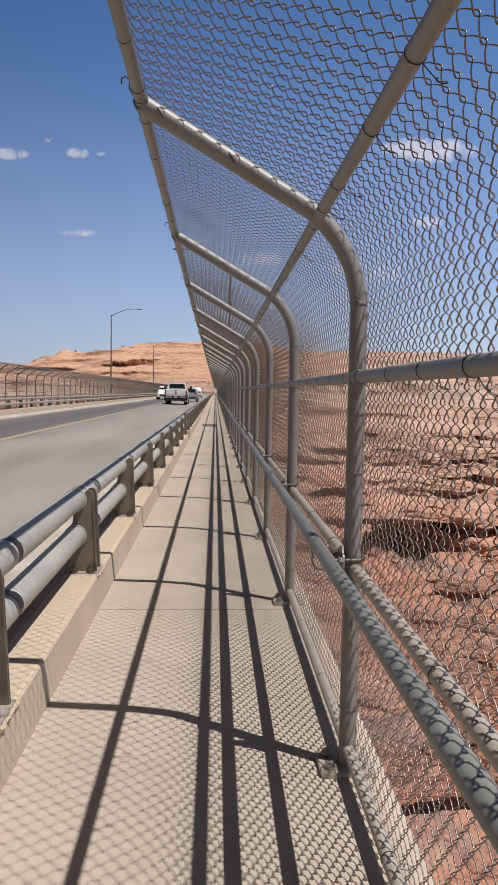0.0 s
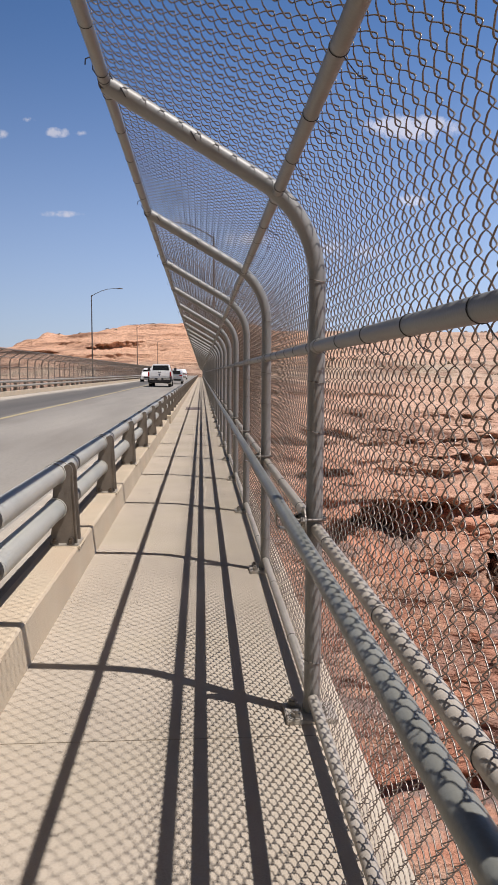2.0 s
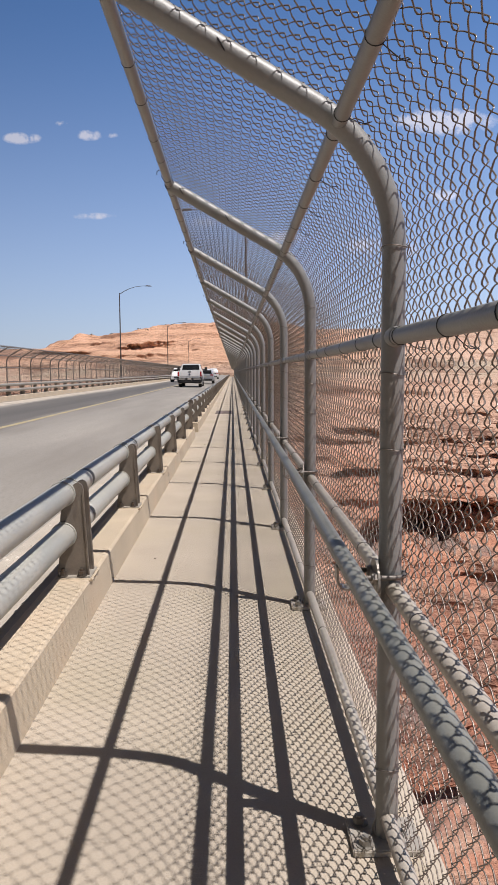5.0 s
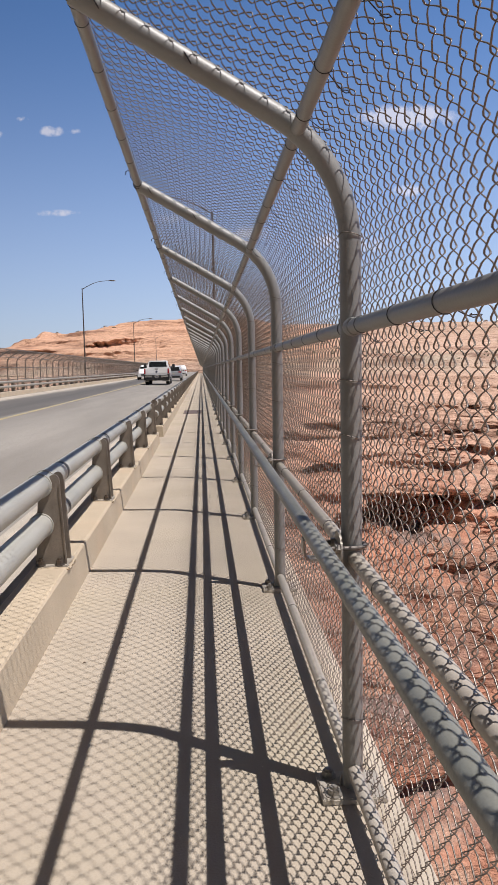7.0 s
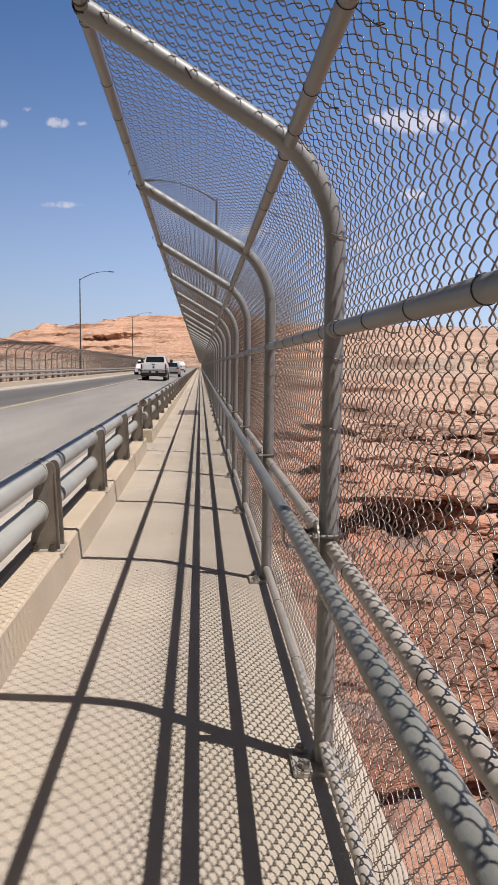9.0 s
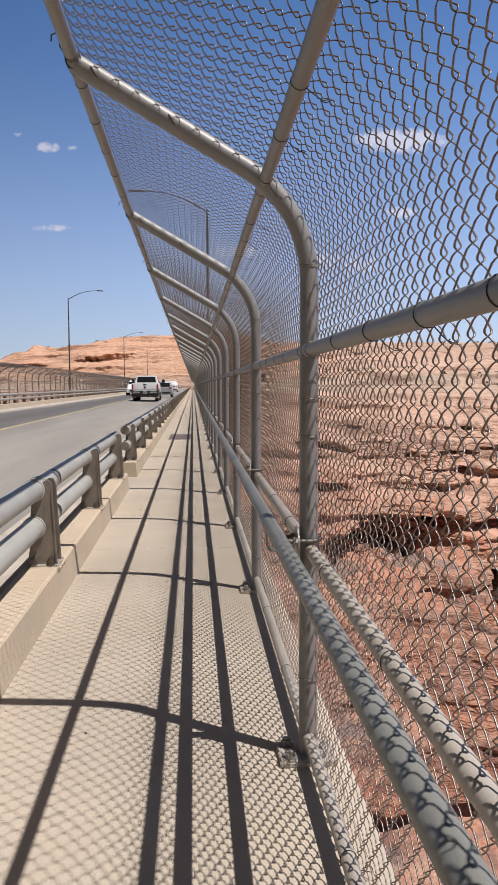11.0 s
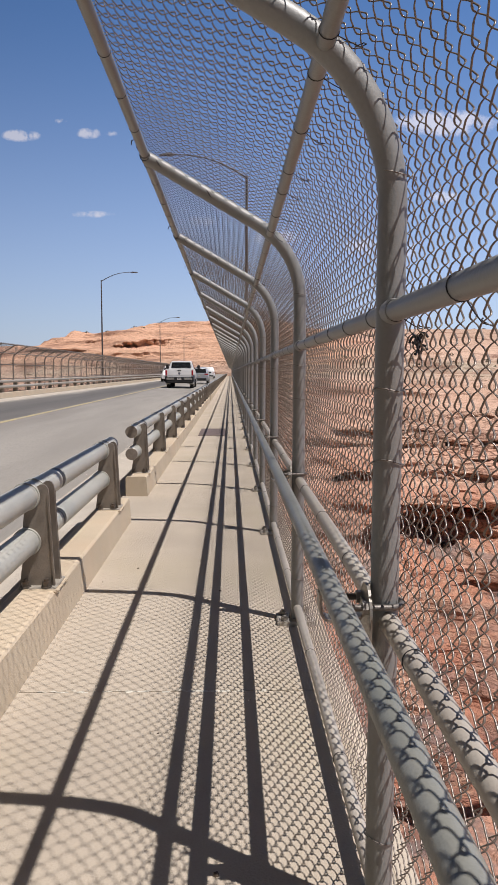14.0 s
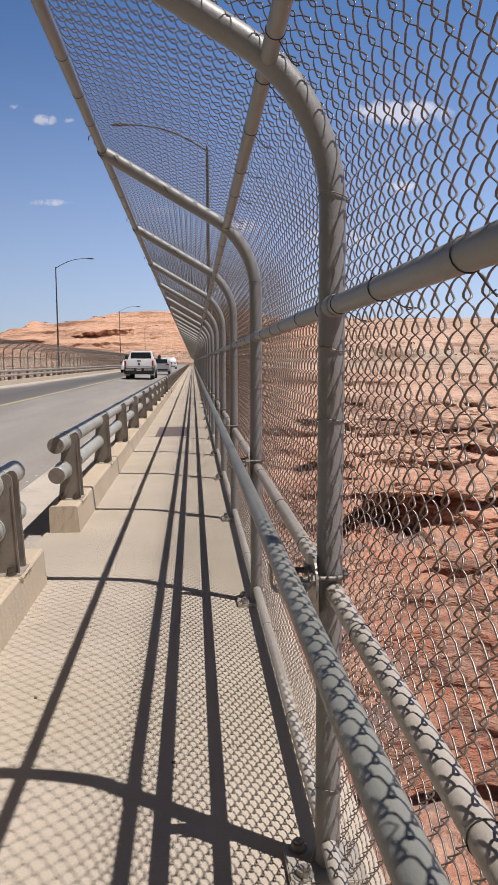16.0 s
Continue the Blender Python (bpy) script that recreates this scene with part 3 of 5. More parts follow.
def guard_rail(name, side, y0, y1, label, detail_to=40.0):
    root = thing(name, label, "guard rail")
    g = guard_meshes(side)
    first = math.ceil((y0 - GP0) / BAY)
    ys = [GP0 + BAY * k for k in range(first, 200) if GP0 + BAY * k < y1 - 0.1]
    for y in ys:
        p = part("rail_post", g["cheek"], root, move(0, y))
        part("web", g["web"], p)
        part("base_plate", g["plate"], p, None, "grey base plate")
        if y < detail_to and side is right:
            for z in (UP_Z, LOW_Z):
                for dy in (-0.0705, 0.0705):
                    part("collar", g["bands"], p, move(0, dy, z))
            part("grout", g["grout"], p, None, "crumbly mortar round the plate")
            for dx, dy in ((-0.738, -0.085), (-0.738, 0.085), (-0.838, -0.085)):
                part("nut", g["nut"], p, move(dx, dy))
    # rails in lengths with dark splice gaps
    y, k = y0, 0
    while y < y1 - 0.01:
        step = 2.0 if y < detail_to else 24.0
        e = min((math.floor((y - 0.97) / step + 1e-6) + 1) * step + 0.97, y1)
        if e - y < 0.3:
            e = min(e + step, y1)
        for z, nm in ((UP_Z, "upper_rail"), (LOW_Z, "lower_rail")):
            rl = part(nm, rail_mesh(side, z, y, e - (0.065 if e < y1 else 0)), root)
            if k == 0 and side is right:
                cx, cz = side(RAIL_X, z)
                part("end_cap", Shape().tube([(cx, y - 0.006, cz), (cx, y + 0.004, cz)], RAIL_R - 0.004, 24).mesh("end_cap", CAPM), rl, None, "dull brown end cap")
            if e < y1:
                cx, cz = side(RAIL_X, z)
                part("splice", Shape().tube([(cx, e - 0.09, cz), (cx, e + 0.03, cz)], RAIL_R - 0.003, 20).mesh("splice", BLACKP, True), root, None, "dark splice sleeve")
        y, k = e, k + 1
    return root


for a, b in RUNS:
    guard_rail("guard_rail", right, a + 0.0, b - 0.02, "two-pipe grey aluminium guard rail on brown steel posts")
guard_rail("guard_rail_far", left, Y0, Y1, "two-pipe guard rail on the kerb across the road", 0.0)

# ---------------------------------------------------------------- chain-link fence
PIPE_R, ARC_Z, ARC_R, ARC_DEG, ARM = 0.0305, 1.585, 0.40, 60.0, 0.61


def profile(offset, n=10, more=0.0):
    """The fence's outline in x, z, at a distance outside the posts' middle line."""
    pts = [(POST_X + offset, 0.0), (POST_X + offset, 0.7), (POST_X + offset, ARC_Z)]
    cx, r = POST_X - ARC_R, ARC_R + offset
    for k in range(1, n + 1):
        a = radians(ARC_DEG * k / n)
        pts.append((cx + r * math.cos(a), ARC_Z + r * math.sin(a)))
    a = radians(ARC_DEG)
    pts.append((pts[-1][0] - (ARM + more) * math.sin(a), pts[-1][1] + (ARM + more) * math.cos(a)))
    return pts


def along(pts, s):
    for (xa, za), (xb, zb) in zip(pts[:-1], pts[1:]):
        d = math.hypot(xb - xa, zb - za)
        if s <= d or (xb, zb) == pts[-1]:
            t = s / d
            return xa + (xb - xa) * t, za + (zb - za) * t, (zb - za) / d, -(xb - xa) / d
        s -= d


LINKS = profile(PIPE_R + 0.0092, 10, 0.03)
LINK_LEN = sum(math.hypot(b[0] - a[0], b[1] - a[1]) for a, b in zip(LINKS[:-1], LINKS[1:]))
CELL_W, CELL_H = 0.0625, LINK_LEN / round(LINK_LEN / 0.0708)


def link_panel(name, side, wires, width, wire_r, level):
    """One bay of chain-link: every wire is a flattened helix that hooks into its neighbours at each bend. Far bays have simpler wire."""
    rows = round(LINK_LEN / (CELL_H * width))
    sides = (5, 3, 2)[level]
    half = CELL_W * width / 2
    reach = half / 2 + (0.0020, 0.0020, 0.0)[level]
    # each bend is a half circle through the mesh's depth, and the strands between them are straight
    deep = (0.0072, 0.0066, 0.0)[level]
    bend = np.radians(((-90, -45, 0, 45, 90), (-75, 0, 75), (0,))[level])
    share = math.pi * deep / 2 / (math.pi * deep + 2 * (reach - deep))
    turn = np.repeat(np.arange(2 * rows + 1), len(bend))
    angle = np.tile(bend, 2 * rows + 1)
    s = 0.012 + (turn + share * angle / (math.pi / 2)) * CELL_H * width / 2
    curve = np.array([along(LINKS, min(max(v, 0.001), LINK_LEN - 0.001)) for v in s])
    verts, faces = [], []
    for j in range(wires):
        way = 1 - 2 * ((turn + j) % 2)
        y = (j + 0.5) * half - way * (reach - deep + deep * np.cos(angle))
        out = way * deep * np.sin(angle)
        cx, cz = curve[:, 0] + curve[:, 2] * out, curve[:, 1] + curve[:, 3] * out
        base = len(verts)
        for i in range(len(s)):
            if sides == 2:
                for q in (-wire_r, wire_r):
                    X, Z = side(cx[i] + q * curve[i, 2], cz[i] + q * curve[i, 3])
                    verts.append((X, y[i], Z))
                continue
            for q in range(sides):
                a = 2 * math.pi * (q + 0.5) / sides
                X, Z = side(cx[i] + curve[i, 2] * wire_r * math.cos(a), cz[i] + curve[i, 3] * wire_r * math.cos(a))
                verts.append((X, y[i] + wire_r * 1.1 * math.sin(a), Z))
        for i in range(len(s) - 1):
            b = base + i * sides
            if sides == 2:
                faces.append((b, b + 1, b + 3, b + 2))
            else:
                for q in range(sides):
                    r = (q + 1) % sides
                    faces.append((b + q, b + r, b + sides + r, b + sides + q))
    me = bpy.data.meshes.new(name)
    me.from_pydata(verts, [], faces)
    me.materials.append(WIRE if side is right else FARWIRE)
    if level < 2:
        me.shade_smooth()
    return me


def fence_meshes(side):
    pts = profile(0.0, 12)
    p3 = [(side(x, z)[0], 0.0, side(x, z)[1]) for x, z in pts]
    sx, sz = side(POST_X, 0)
    out = 1 if side is right else -1
    post = Shape().tube(p3, PIPE_R, 16)
    # welded collars where the rails meet the post
    for z in (1.364,):
        X, Z = side(POST_X, z)
        post.tube([(X, -0.056, Z), (X, -0.035, Z), (X, 0.035, Z), (X, 0.056, Z)], 0.03, 12, radii=[0.0235, 0.027, 0.027, 0.0235])
    plate = Shape()
    a, b = side(0.377, 0.0), side(0.566, 0.019)
    plate.box(min(a[0], b[0]), max(a[0], b[0]), -0.074, 0.074, a[1], b[1], 0.003)
    gusset = Shape().prism([(p[0], p[1]) for p in (side(0.435, 0.014), side(0.445, 0.014), side(0.445, 0.06))], -0.004, 0.004)
    nut = Shape()
    for z0, z1, r in ((0.018, 0.022, 0.025), (0.022, 0.038, 0.0175), (0.037, 0.045, 0.0098)):
        nut.tube([(0, 0, z0 + sz), (0, 0, z1 + sz)], r, 6 if 0.01 < r < 0.02 else 12)
    return dict(post=post.mesh("post", PIPE if side is right else FARPIPE, True), plate=plate.mesh("base_plate", GREYPLATE), gusset=gusset.mesh("gusset", STEEL), nut=nut.mesh("nut", STEEL))


TIP = profile(0.0)[-1]
RIDGE = (POST_X - ARC_R + ARC_R * math.cos(radians(48)) - 0.012, ARC_Z + ARC_R * math.sin(radians(48)) + 0.008)
RAILS = [("middle_rail", POST_X, 1.364, 0.0215, PIPE), ("ridge_rail", RIDGE[0], RIDGE[1], 0.0195, PIPE), ("edge_rail", TIP[0], TIP[1], 0.0200, PIPE),
         ("back_rail", POST_X + 0.005, 0.711, 0.0220, BACKPIPE), ("bottom_rail", POST_X, 0.074, 0.0208, BACKPIPE)]


def fence(name, side, label, near_to):
    root = thing(name, label, "fence")
    g = fence_meshes(side)
    count = int((Y1 - Y0) / BAY)
    i0 = round((Y0 - POST0) / BAY)
    near_panel = link_panel("chain_link", side, 64, 1, 0.0019, 0) if near_to > 0 else None
    mid_panel = link_panel("chain_link_mid", side, 64, 1, 0.00205, 1) if near_to > 0 else None
    thin_panel = link_panel("chain_link_thin", side, 64, 1, 0.0018 if near_to > 0 else 0.0016, 2)
    far_panel = link_panel("chain_link_far", side, 32, 2, 0.0036 if near_to > 0 else 0.0032, 2)
    for i in range(i0, i0 + count + 1):
        y = POST0 + BAY * i
        p = part("post", g["post"], root, move(0, y))
        part("base_plate", g["plate"], p, None, "bolted grey base plate")
        if near_to > 0 and y < near_to + 12:
            part("gusset", g["gusset"], p)
            for dx, dy in ((0.412, -0.047), (0.412, 0.049)):
                part("nut", g["nut"], p, move(dx, dy), "dark anchor nut")
        if near_to > 0:
            me = near_panel if -1 < y < near_to else mid_panel if -1 < y < near_to + 30 else thin_panel if y < near_to + 60 else far_panel
        else:
            me = thin_panel if 34 < y < 84 else far_panel
        part("chain_link", me, root, move(0, y))
    # rails: bay by bay close by, then in long lengths
    for nm, x, z, r, mat in RAILS:
        X, Z = side(x, z)
        runs = [(BAY, Y0, near_to + 8 if near_to > 0 else Y0), (24.0, near_to + 8 if near_to > 0 else Y0, Y1)]
        for step, a, b in runs:
            if b <= a:
                continue
            cache = {}
            y = POST0 + BAY * round((a - POST0) / BAY)
            while y < b - 0.5:
                ln = min(step, Y1 - y)
                key = round(ln, 2)
                if key not in cache:
                    cache[key] = Shape().tube([(X, 0.0, Z), (X, ln - 0.002, Z)], r, 14, caps=False).mesh(nm, mat if near_to > 0 else FARPIPE, True)
                part(nm, cache[key], root, move(0, y))
                y += ln
    return root


fence_right = fence("chain_link_fence", right, "tall grey curved-top chain-link fence with pipe rails along the walkway", 19.0)
fence("chain_link_fence_far", left, "curved-top chain-link fence across the road", 0.0)

# the hand rail is carried in front of the fence on bolted brackets
HAND_X, HAND_Z, HAND_R = 0.356, 0.788, 0.0234
hand = thing("hand_rail", "weathered grey pipe hand rail bracketed to the fence posts", "hand rail")
strap = Shape()
# bent flat strap: from the post face, round under the pipe and up its walkway side
def bent(path, t):
    """Outline of a bent plate of thickness t along a line in x, z."""
    other = []
    for i, (x, z) in enumerate(path):
        (xa, za), (xb, zb) = path[max(0, i - 1)], path[min(len(path) - 1, i + 1)]
        d = math.hypot(xb - xa, zb - za)
        other.append((x + t * (zb - za) / d, z - t * (xb - xa) / d))
    return path + other[::-1]


strap.prism(bent([(0.335, 0.768), (0.335, 0.738), (0.338, 0.722), (0.346, 0.711), (0.358, 0.707), (0.410, 0.707), (0.422, 0.711), (0.431, 0.721), (0.435, 0.732), (0.436, 0.752)], -0.006), -0.022, 0.022)
# upright plate with a rounded top, held to the post by a U-bolt
edge = [(-0.056, 0.652), (0.056, 0.652)] + [(0.056 * math.cos(radians(a)), 0.735 + 0.052 * math.sin(radians(a))) for a in range(0, 181, 15)]
saddle = Shape()
saddle.add([(x, py, pz) for x in (0.4365, 0.4425) for py, pz in edge],
           [tuple(range(len(edge)))[::-1], tuple(range(len(edge), 2 * len(edge)))] + [(k, (k + 1) % len(edge), len(edge) + (k + 1) % len(edge), len(edge) + k) for k in range(len(edge))])
ubolt = Shape()
upts = [(0.396, -0.039, 0.745), (POST_X, -0.039, 0.745)] + [(POST_X + 0.039 * math.cos(radians(a)), 0.039 * math.sin(radians(a)), 0.745) for a in range(-75, 76, 15)] + [(POST_X, 0.039, 0.745), (0.396, 0.039, 0.745)]
ubolt.tube(upts, 0.0068, 10)
# thread ridges on the free ends
for py in (-0.039, 0.039):
    for k in range(9):
        ubolt.tube([(0.397 + 0.0026 * k, py, 0.745), (0.3983 + 0.0026 * k, py, 0.745)], 0.0077, 10)
unut = Shape().tube([(0.423, 0, 0.745), (0.4365, 0, 0.745)], 0.0142, 6)
HB = dict(strap=strap.mesh("bracket", STEEL), saddle=saddle.mesh("saddle", STEEL), ubolt=ubolt.mesh("u_bolt", BRACKET, True), unut=unut.mesh("nut", STEEL))
hand_bay = Shape().tube([(HAND_X, 0, HAND_Z), (HAND_X, BAY, HAND_Z)], HAND_R, 18, caps=False).mesh("hand_rail_pipe", RAILPIPE, True)
hand_long = Shape().tube([(HAND_X, 0, HAND_Z), (HAND_X, 24.0, HAND_Z)], HAND_R, 14, caps=False).mesh("hand_rail_pipe", RAILPIPE, True)
i0 = round((Y0 - POST0) / BAY)
for i in range(i0, i0 + 108):
    y = POST0 + BAY * i
    if y < 30:
        part("pipe", hand_bay, hand, move(0, y))
    if y < 70:
        b = part("bracket", HB["strap"], hand, move(0, y))
        part("u_bolt", HB["ubolt"], b)
        if y < 30:
            part("saddle", HB["saddle"], b)
            part("nut", HB["unut"], b, move(0, -0.039))
            part("nut", HB["unut"], b, move(0, 0.039))
y = POST0 + BAY * math.ceil((30 - POST0) / BAY)
while y < Y1 - 24:
    part("pipe", hand_long, hand, move(0, y))
    y += 24.0


# wire ties hold the mesh to rails and posts
def tie_mesh(r, tail):
    s = Shape()
    ringp = [(r * math.cos(2 * math.pi * k / 16), 0.004 * math.sin(2 * math.pi * k / 16), r * math.sin(2 * math.pi * k / 16)) for k in range(16)]
    s.tube(ringp, 0.0011, 5, closed=True)
    if tail:
        # the tail runs to the mesh and ends in a small pigtail
        loop = [(r * 0.7 + 0.045 + 0.011 * math.cos(a), 0.022 + 0.011 * math.sin(a), -r * 0.72 - 0.016 + 0.0012 * a) for a in (-2.4, -1.2, 0.0, 1.2, 2.4, 3.6)]
        s.tube([(r * 0.7, 0, -r * 0.72), (r * 0.7 + 0.02, 0.006, -r * 0.72 - 0.012)] + loop, 0.0013, 5)
    return s.mesh("tie", TIE, True)


TIES = {nm: tie_mesh(r + 0.0009, nm != "edge_rail") for nm, _, _, r, _ in RAILS}
ring16 = [((PIPE_R + 0.0025) * math.cos(2 * math.pi * k / 16), (PIPE_R + 0.0025) * math.sin(2 * math.pi * k / 16), 0.004 * math.sin(4 * math.pi * k / 16)) for k in range(16)]
POST_TIE = Shape().tube(ring16, 0.0014, 5, closed=True).tube([(0.031, 0.008, 0), (0.045, 0.026, 0.004), (0.042, 0.036, -0.012)], 0.0014, 5).mesh("tie", BRACKET, True)
ARM_TIE = Shape().tube([((PIPE_R + 0.0025) * math.cos(2 * math.pi * k / 16), 0, (PIPE_R + 0.0025) * math.sin(2 * math.pi * k / 16)) for k in range(16)], 0.0022, 5, closed=True).mesh("tie", TIE, True)
CURL = Shape().tube([(0.0, 0, 0.0), (-0.025, -0.008, 0.004), (-0.036, -0.016, 0.02), (-0.033, -0.022, 0.04), (-0.045, -0.026, 0.052), (-0.058, -0.026, 0.046), (-0.06, -0.02, 0.03)], 0.0024, 5).mesh("tie", TIE, True)
# a few turns of wire bind the edge rail to the tip of each arm
WRAP = Shape().tube([(0.0235 * math.cos(a), -0.03 + 0.0105 * a / (2 * math.pi) + 0.004 * math.sin(3 * a), 0.0235 * math.sin(a)) for a in [0.45 * k for k in range(43)]], 0.0023, 5).mesh("tie", TIE, True)
snarl = random.Random(23)
knot = Shape()
for k in range(5):
    c = Vector((snarl.uniform(-0.006, 0.012), snarl.uniform(-0.03, 0.03), snarl.uniform(-0.015, 0.03)))
    a0, r = snarl.uniform(0, 6.28), snarl.uniform(0.008, 0.02)
    knot.tube([c + Vector((0.005 * q - 0.012, r * math.cos(a0 + 0.8 * q), r * math.sin(a0 + 0.8 * q))) for q in range(6)], 0.0013, 5)
TANGLE = knot.mesh("tie", BRACKET, True)
rnd = random.Random(5)
for i in range(-1, 12):
    y = POST0 + BAY * i
    for nm, x, z, r, _ in RAILS:
        if nm == "bottom_rail":
            fr = (0.3, 0.7)
        elif nm == "back_rail":
            fr = (0.22, 0.52, 0.86)
        else:
            fr = (0.055, 0.24, 0.42, 0.6, 0.78, 0.95)
        for f in fr:
            part("tie", TIES[nm], fence_right, move(x, y + BAY * f + rnd.uniform(-0.05, 0.05), z) @ pose(0, 0, 0, rnd.uniform(-5, 5), rnd.uniform(-15, 25), rnd.uniform(-5, 5)))
    for z in (0.25, 1.08, 1.24, 1.62):
        part("tie", POST_TIE, fence_right, move(POST_X, y, z + rnd.uniform(-0.04, 0.04)) @ pose(0, 0, 0, rnd.uniform(-6, 6), rnd.uniform(-6, 6), rnd.uniform(-25, 25)))
    part("tie", TANGLE, fence_right, move(POST_X + 0.045, y - 0.035, 0.045) @ pose(0, 0, 0, 0, 0, rnd.uniform(-40, 40)))
    for dy in (-0.05, 0.045):
        part("tie", TIES["edge_rail"], fence_right, move(TIP[0], y + dy, TIP[1]) @ pose(0, 0, 0, rnd.uniform(-9, 9), 0, rnd.uniform(-9, 9)))
    part("tie", WRAP, fence_right, move(TIP[0], y, TIP[1]) @ pose(0, 0, 0, 0, rnd.uniform(-60, 60), rnd.uniform(-8, 8)))
    part("tie", CURL, fence_right, move(TIP[0], y - 0.03, TIP[1] + 0.01))
    a = radians(ARC_DEG)
    for d in (0.07, 0.34):
        part("tie", ARM_TIE, fence_right, move(TIP[0] + d * math.sin(a), y, TIP[1] - d * math.cos(a)) @ pose(0, 0, 0, 0, 0, 0) @ Matrix.Rotation(radians(90), 4, "Z") @ Matrix.Rotation(radians(-30), 4, "X"))

# ---------------------------------------------------------------- street lamps


def lamp_meshes(sgn):
    pole = Shape().tube([(0, 0, -1.3), (0, 0, 0.0), (0, 0, 4.5), (0, 0, 8.62)], 0.1, 14, radii=[0.085, 0.08, 0.06, 0.042])
    arm = Shape().tube([(0, 0, 8.52), (sgn * 0.45, 0, 8.78), (sgn * 0.95, 0, 9.02), (sgn * 1.5, 0, 9.19), (sgn * 2.1, 0, 9.27), (sgn * 2.5, 0, 9.28)], 0.03, 10, radii=[0.034, 0.03, 0.027, 0.024, 0.022, 0.022])
    headm = Shape().tube([(sgn * 2.45, 0, 9.28), (sgn * 2.6, 0, 9.285), (sgn * 2.9, 0, 9.27), (sgn * 3.05, 0, 9.26)], 0.06, 12, radii=[0.024, 0.05, 0.055, 0.03])
    foot = Shape().box(-0.16, 0.16, -0.16, 0.16, -1.32, -1.28, 0.005)
    return [("pole", pole.mesh("pole", POLE, True)), ("arm", arm.mesh("arm", POLE, True)), ("lamp_head", headm.mesh("lamp_head", POLE, True)), ("base_plate", foot.mesh("base_plate", POLE))]


for sgn, x, ys, dz in ((1, -10.62, (75.0, 126.0, 184.0), 0.17), (-1, 0.72, (39.3, 95.0, 150.0), -0.5)):
    ms = lamp_meshes(sgn)
    for y in ys:
        lampt = thing("street_lamp", "slim grey street lamp with a curved arm over the road", "street lamp", (x, y, dz), "lamps along the bridge")
        for nm, me in ms:
            part(nm, me, lampt)
        # bracket slab on the deck edge
        s = Shape().box(-0.2, 0.2, -0.2, 0.2, -1.7, -1.32, 0.01)
        part("bracket", s.mesh("bracket", DECKM), lampt)


# ---------------------------------------------------------------- vehicles
def loft(sections, n_caps=True):
    """A body from rings of points at growing y."""
    s = Shape()
    n = len(sections[0])
    vs = [p for ring in sections for p in ring]
    fs = []
    for i in range(len(sections) - 1):
        for k in range(n):
            l = (k + 1) % n
            fs.append((i * n + k, i * n + l, (i + 1) * n + l, (i + 1) * n + k))
    fs += [tuple(range(n)), tuple((len(sections) - 1) * n + k for k in range(n))]
    return s.add(vs, fs)


def ring(y, hw, z0, z1, top=1.0, r=0.12):
    """A rounded body section: half width, floor, roof and how much narrower the top is."""
    t = hw * top
    return [(-hw + r * 0.6, y, z0), (hw - r * 0.6, y, z0), (hw, y, z0 + r), (hw, y, (z0 + z1) / 2), (t, y, z1 - r), (t - r, y, z1), (-t + r, y, z1), (-t, y, z1 - r), (-hw, y, (z0 + z1) / 2), (-hw, y, z0 + r)]


def wheel_parts(root, x, y, r, w):
    tyre = Shape().tube([(x - w / 2, y, r), (x - w / 2 + 0.03, y, r), (x + w / 2 - 0.03, y, r), (x + w / 2, y, r)], r, 24, radii=[r - 0.03, r, r, r - 0.03]).mesh("tyre", RUBBER, True)
    wh = part("wheel", tyre, root)
    out = math.copysign(1, x)
    rim = Shape().tube([(x + out * (w / 2 - 0.02), y, r), (x + out * (w / 2 + 0.008), y, r)], r * 0.62, 20)
    for k in range(5):
        a = 2 * math.pi * k / 5
        rim.tube([(x + out * (w / 2 + 0.012), y, r), (x + out * (w / 2 + 0.012), y + r * 0.58 * math.cos(a), r + r * 0.58 * math.sin(a))], 0.03, 6)
    part("rim", rim.mesh("rim", RIM), wh, None, "alloy rim")


def panel(outline, y, t=0.02):
    return Shape().prism(outline, y, y + t)


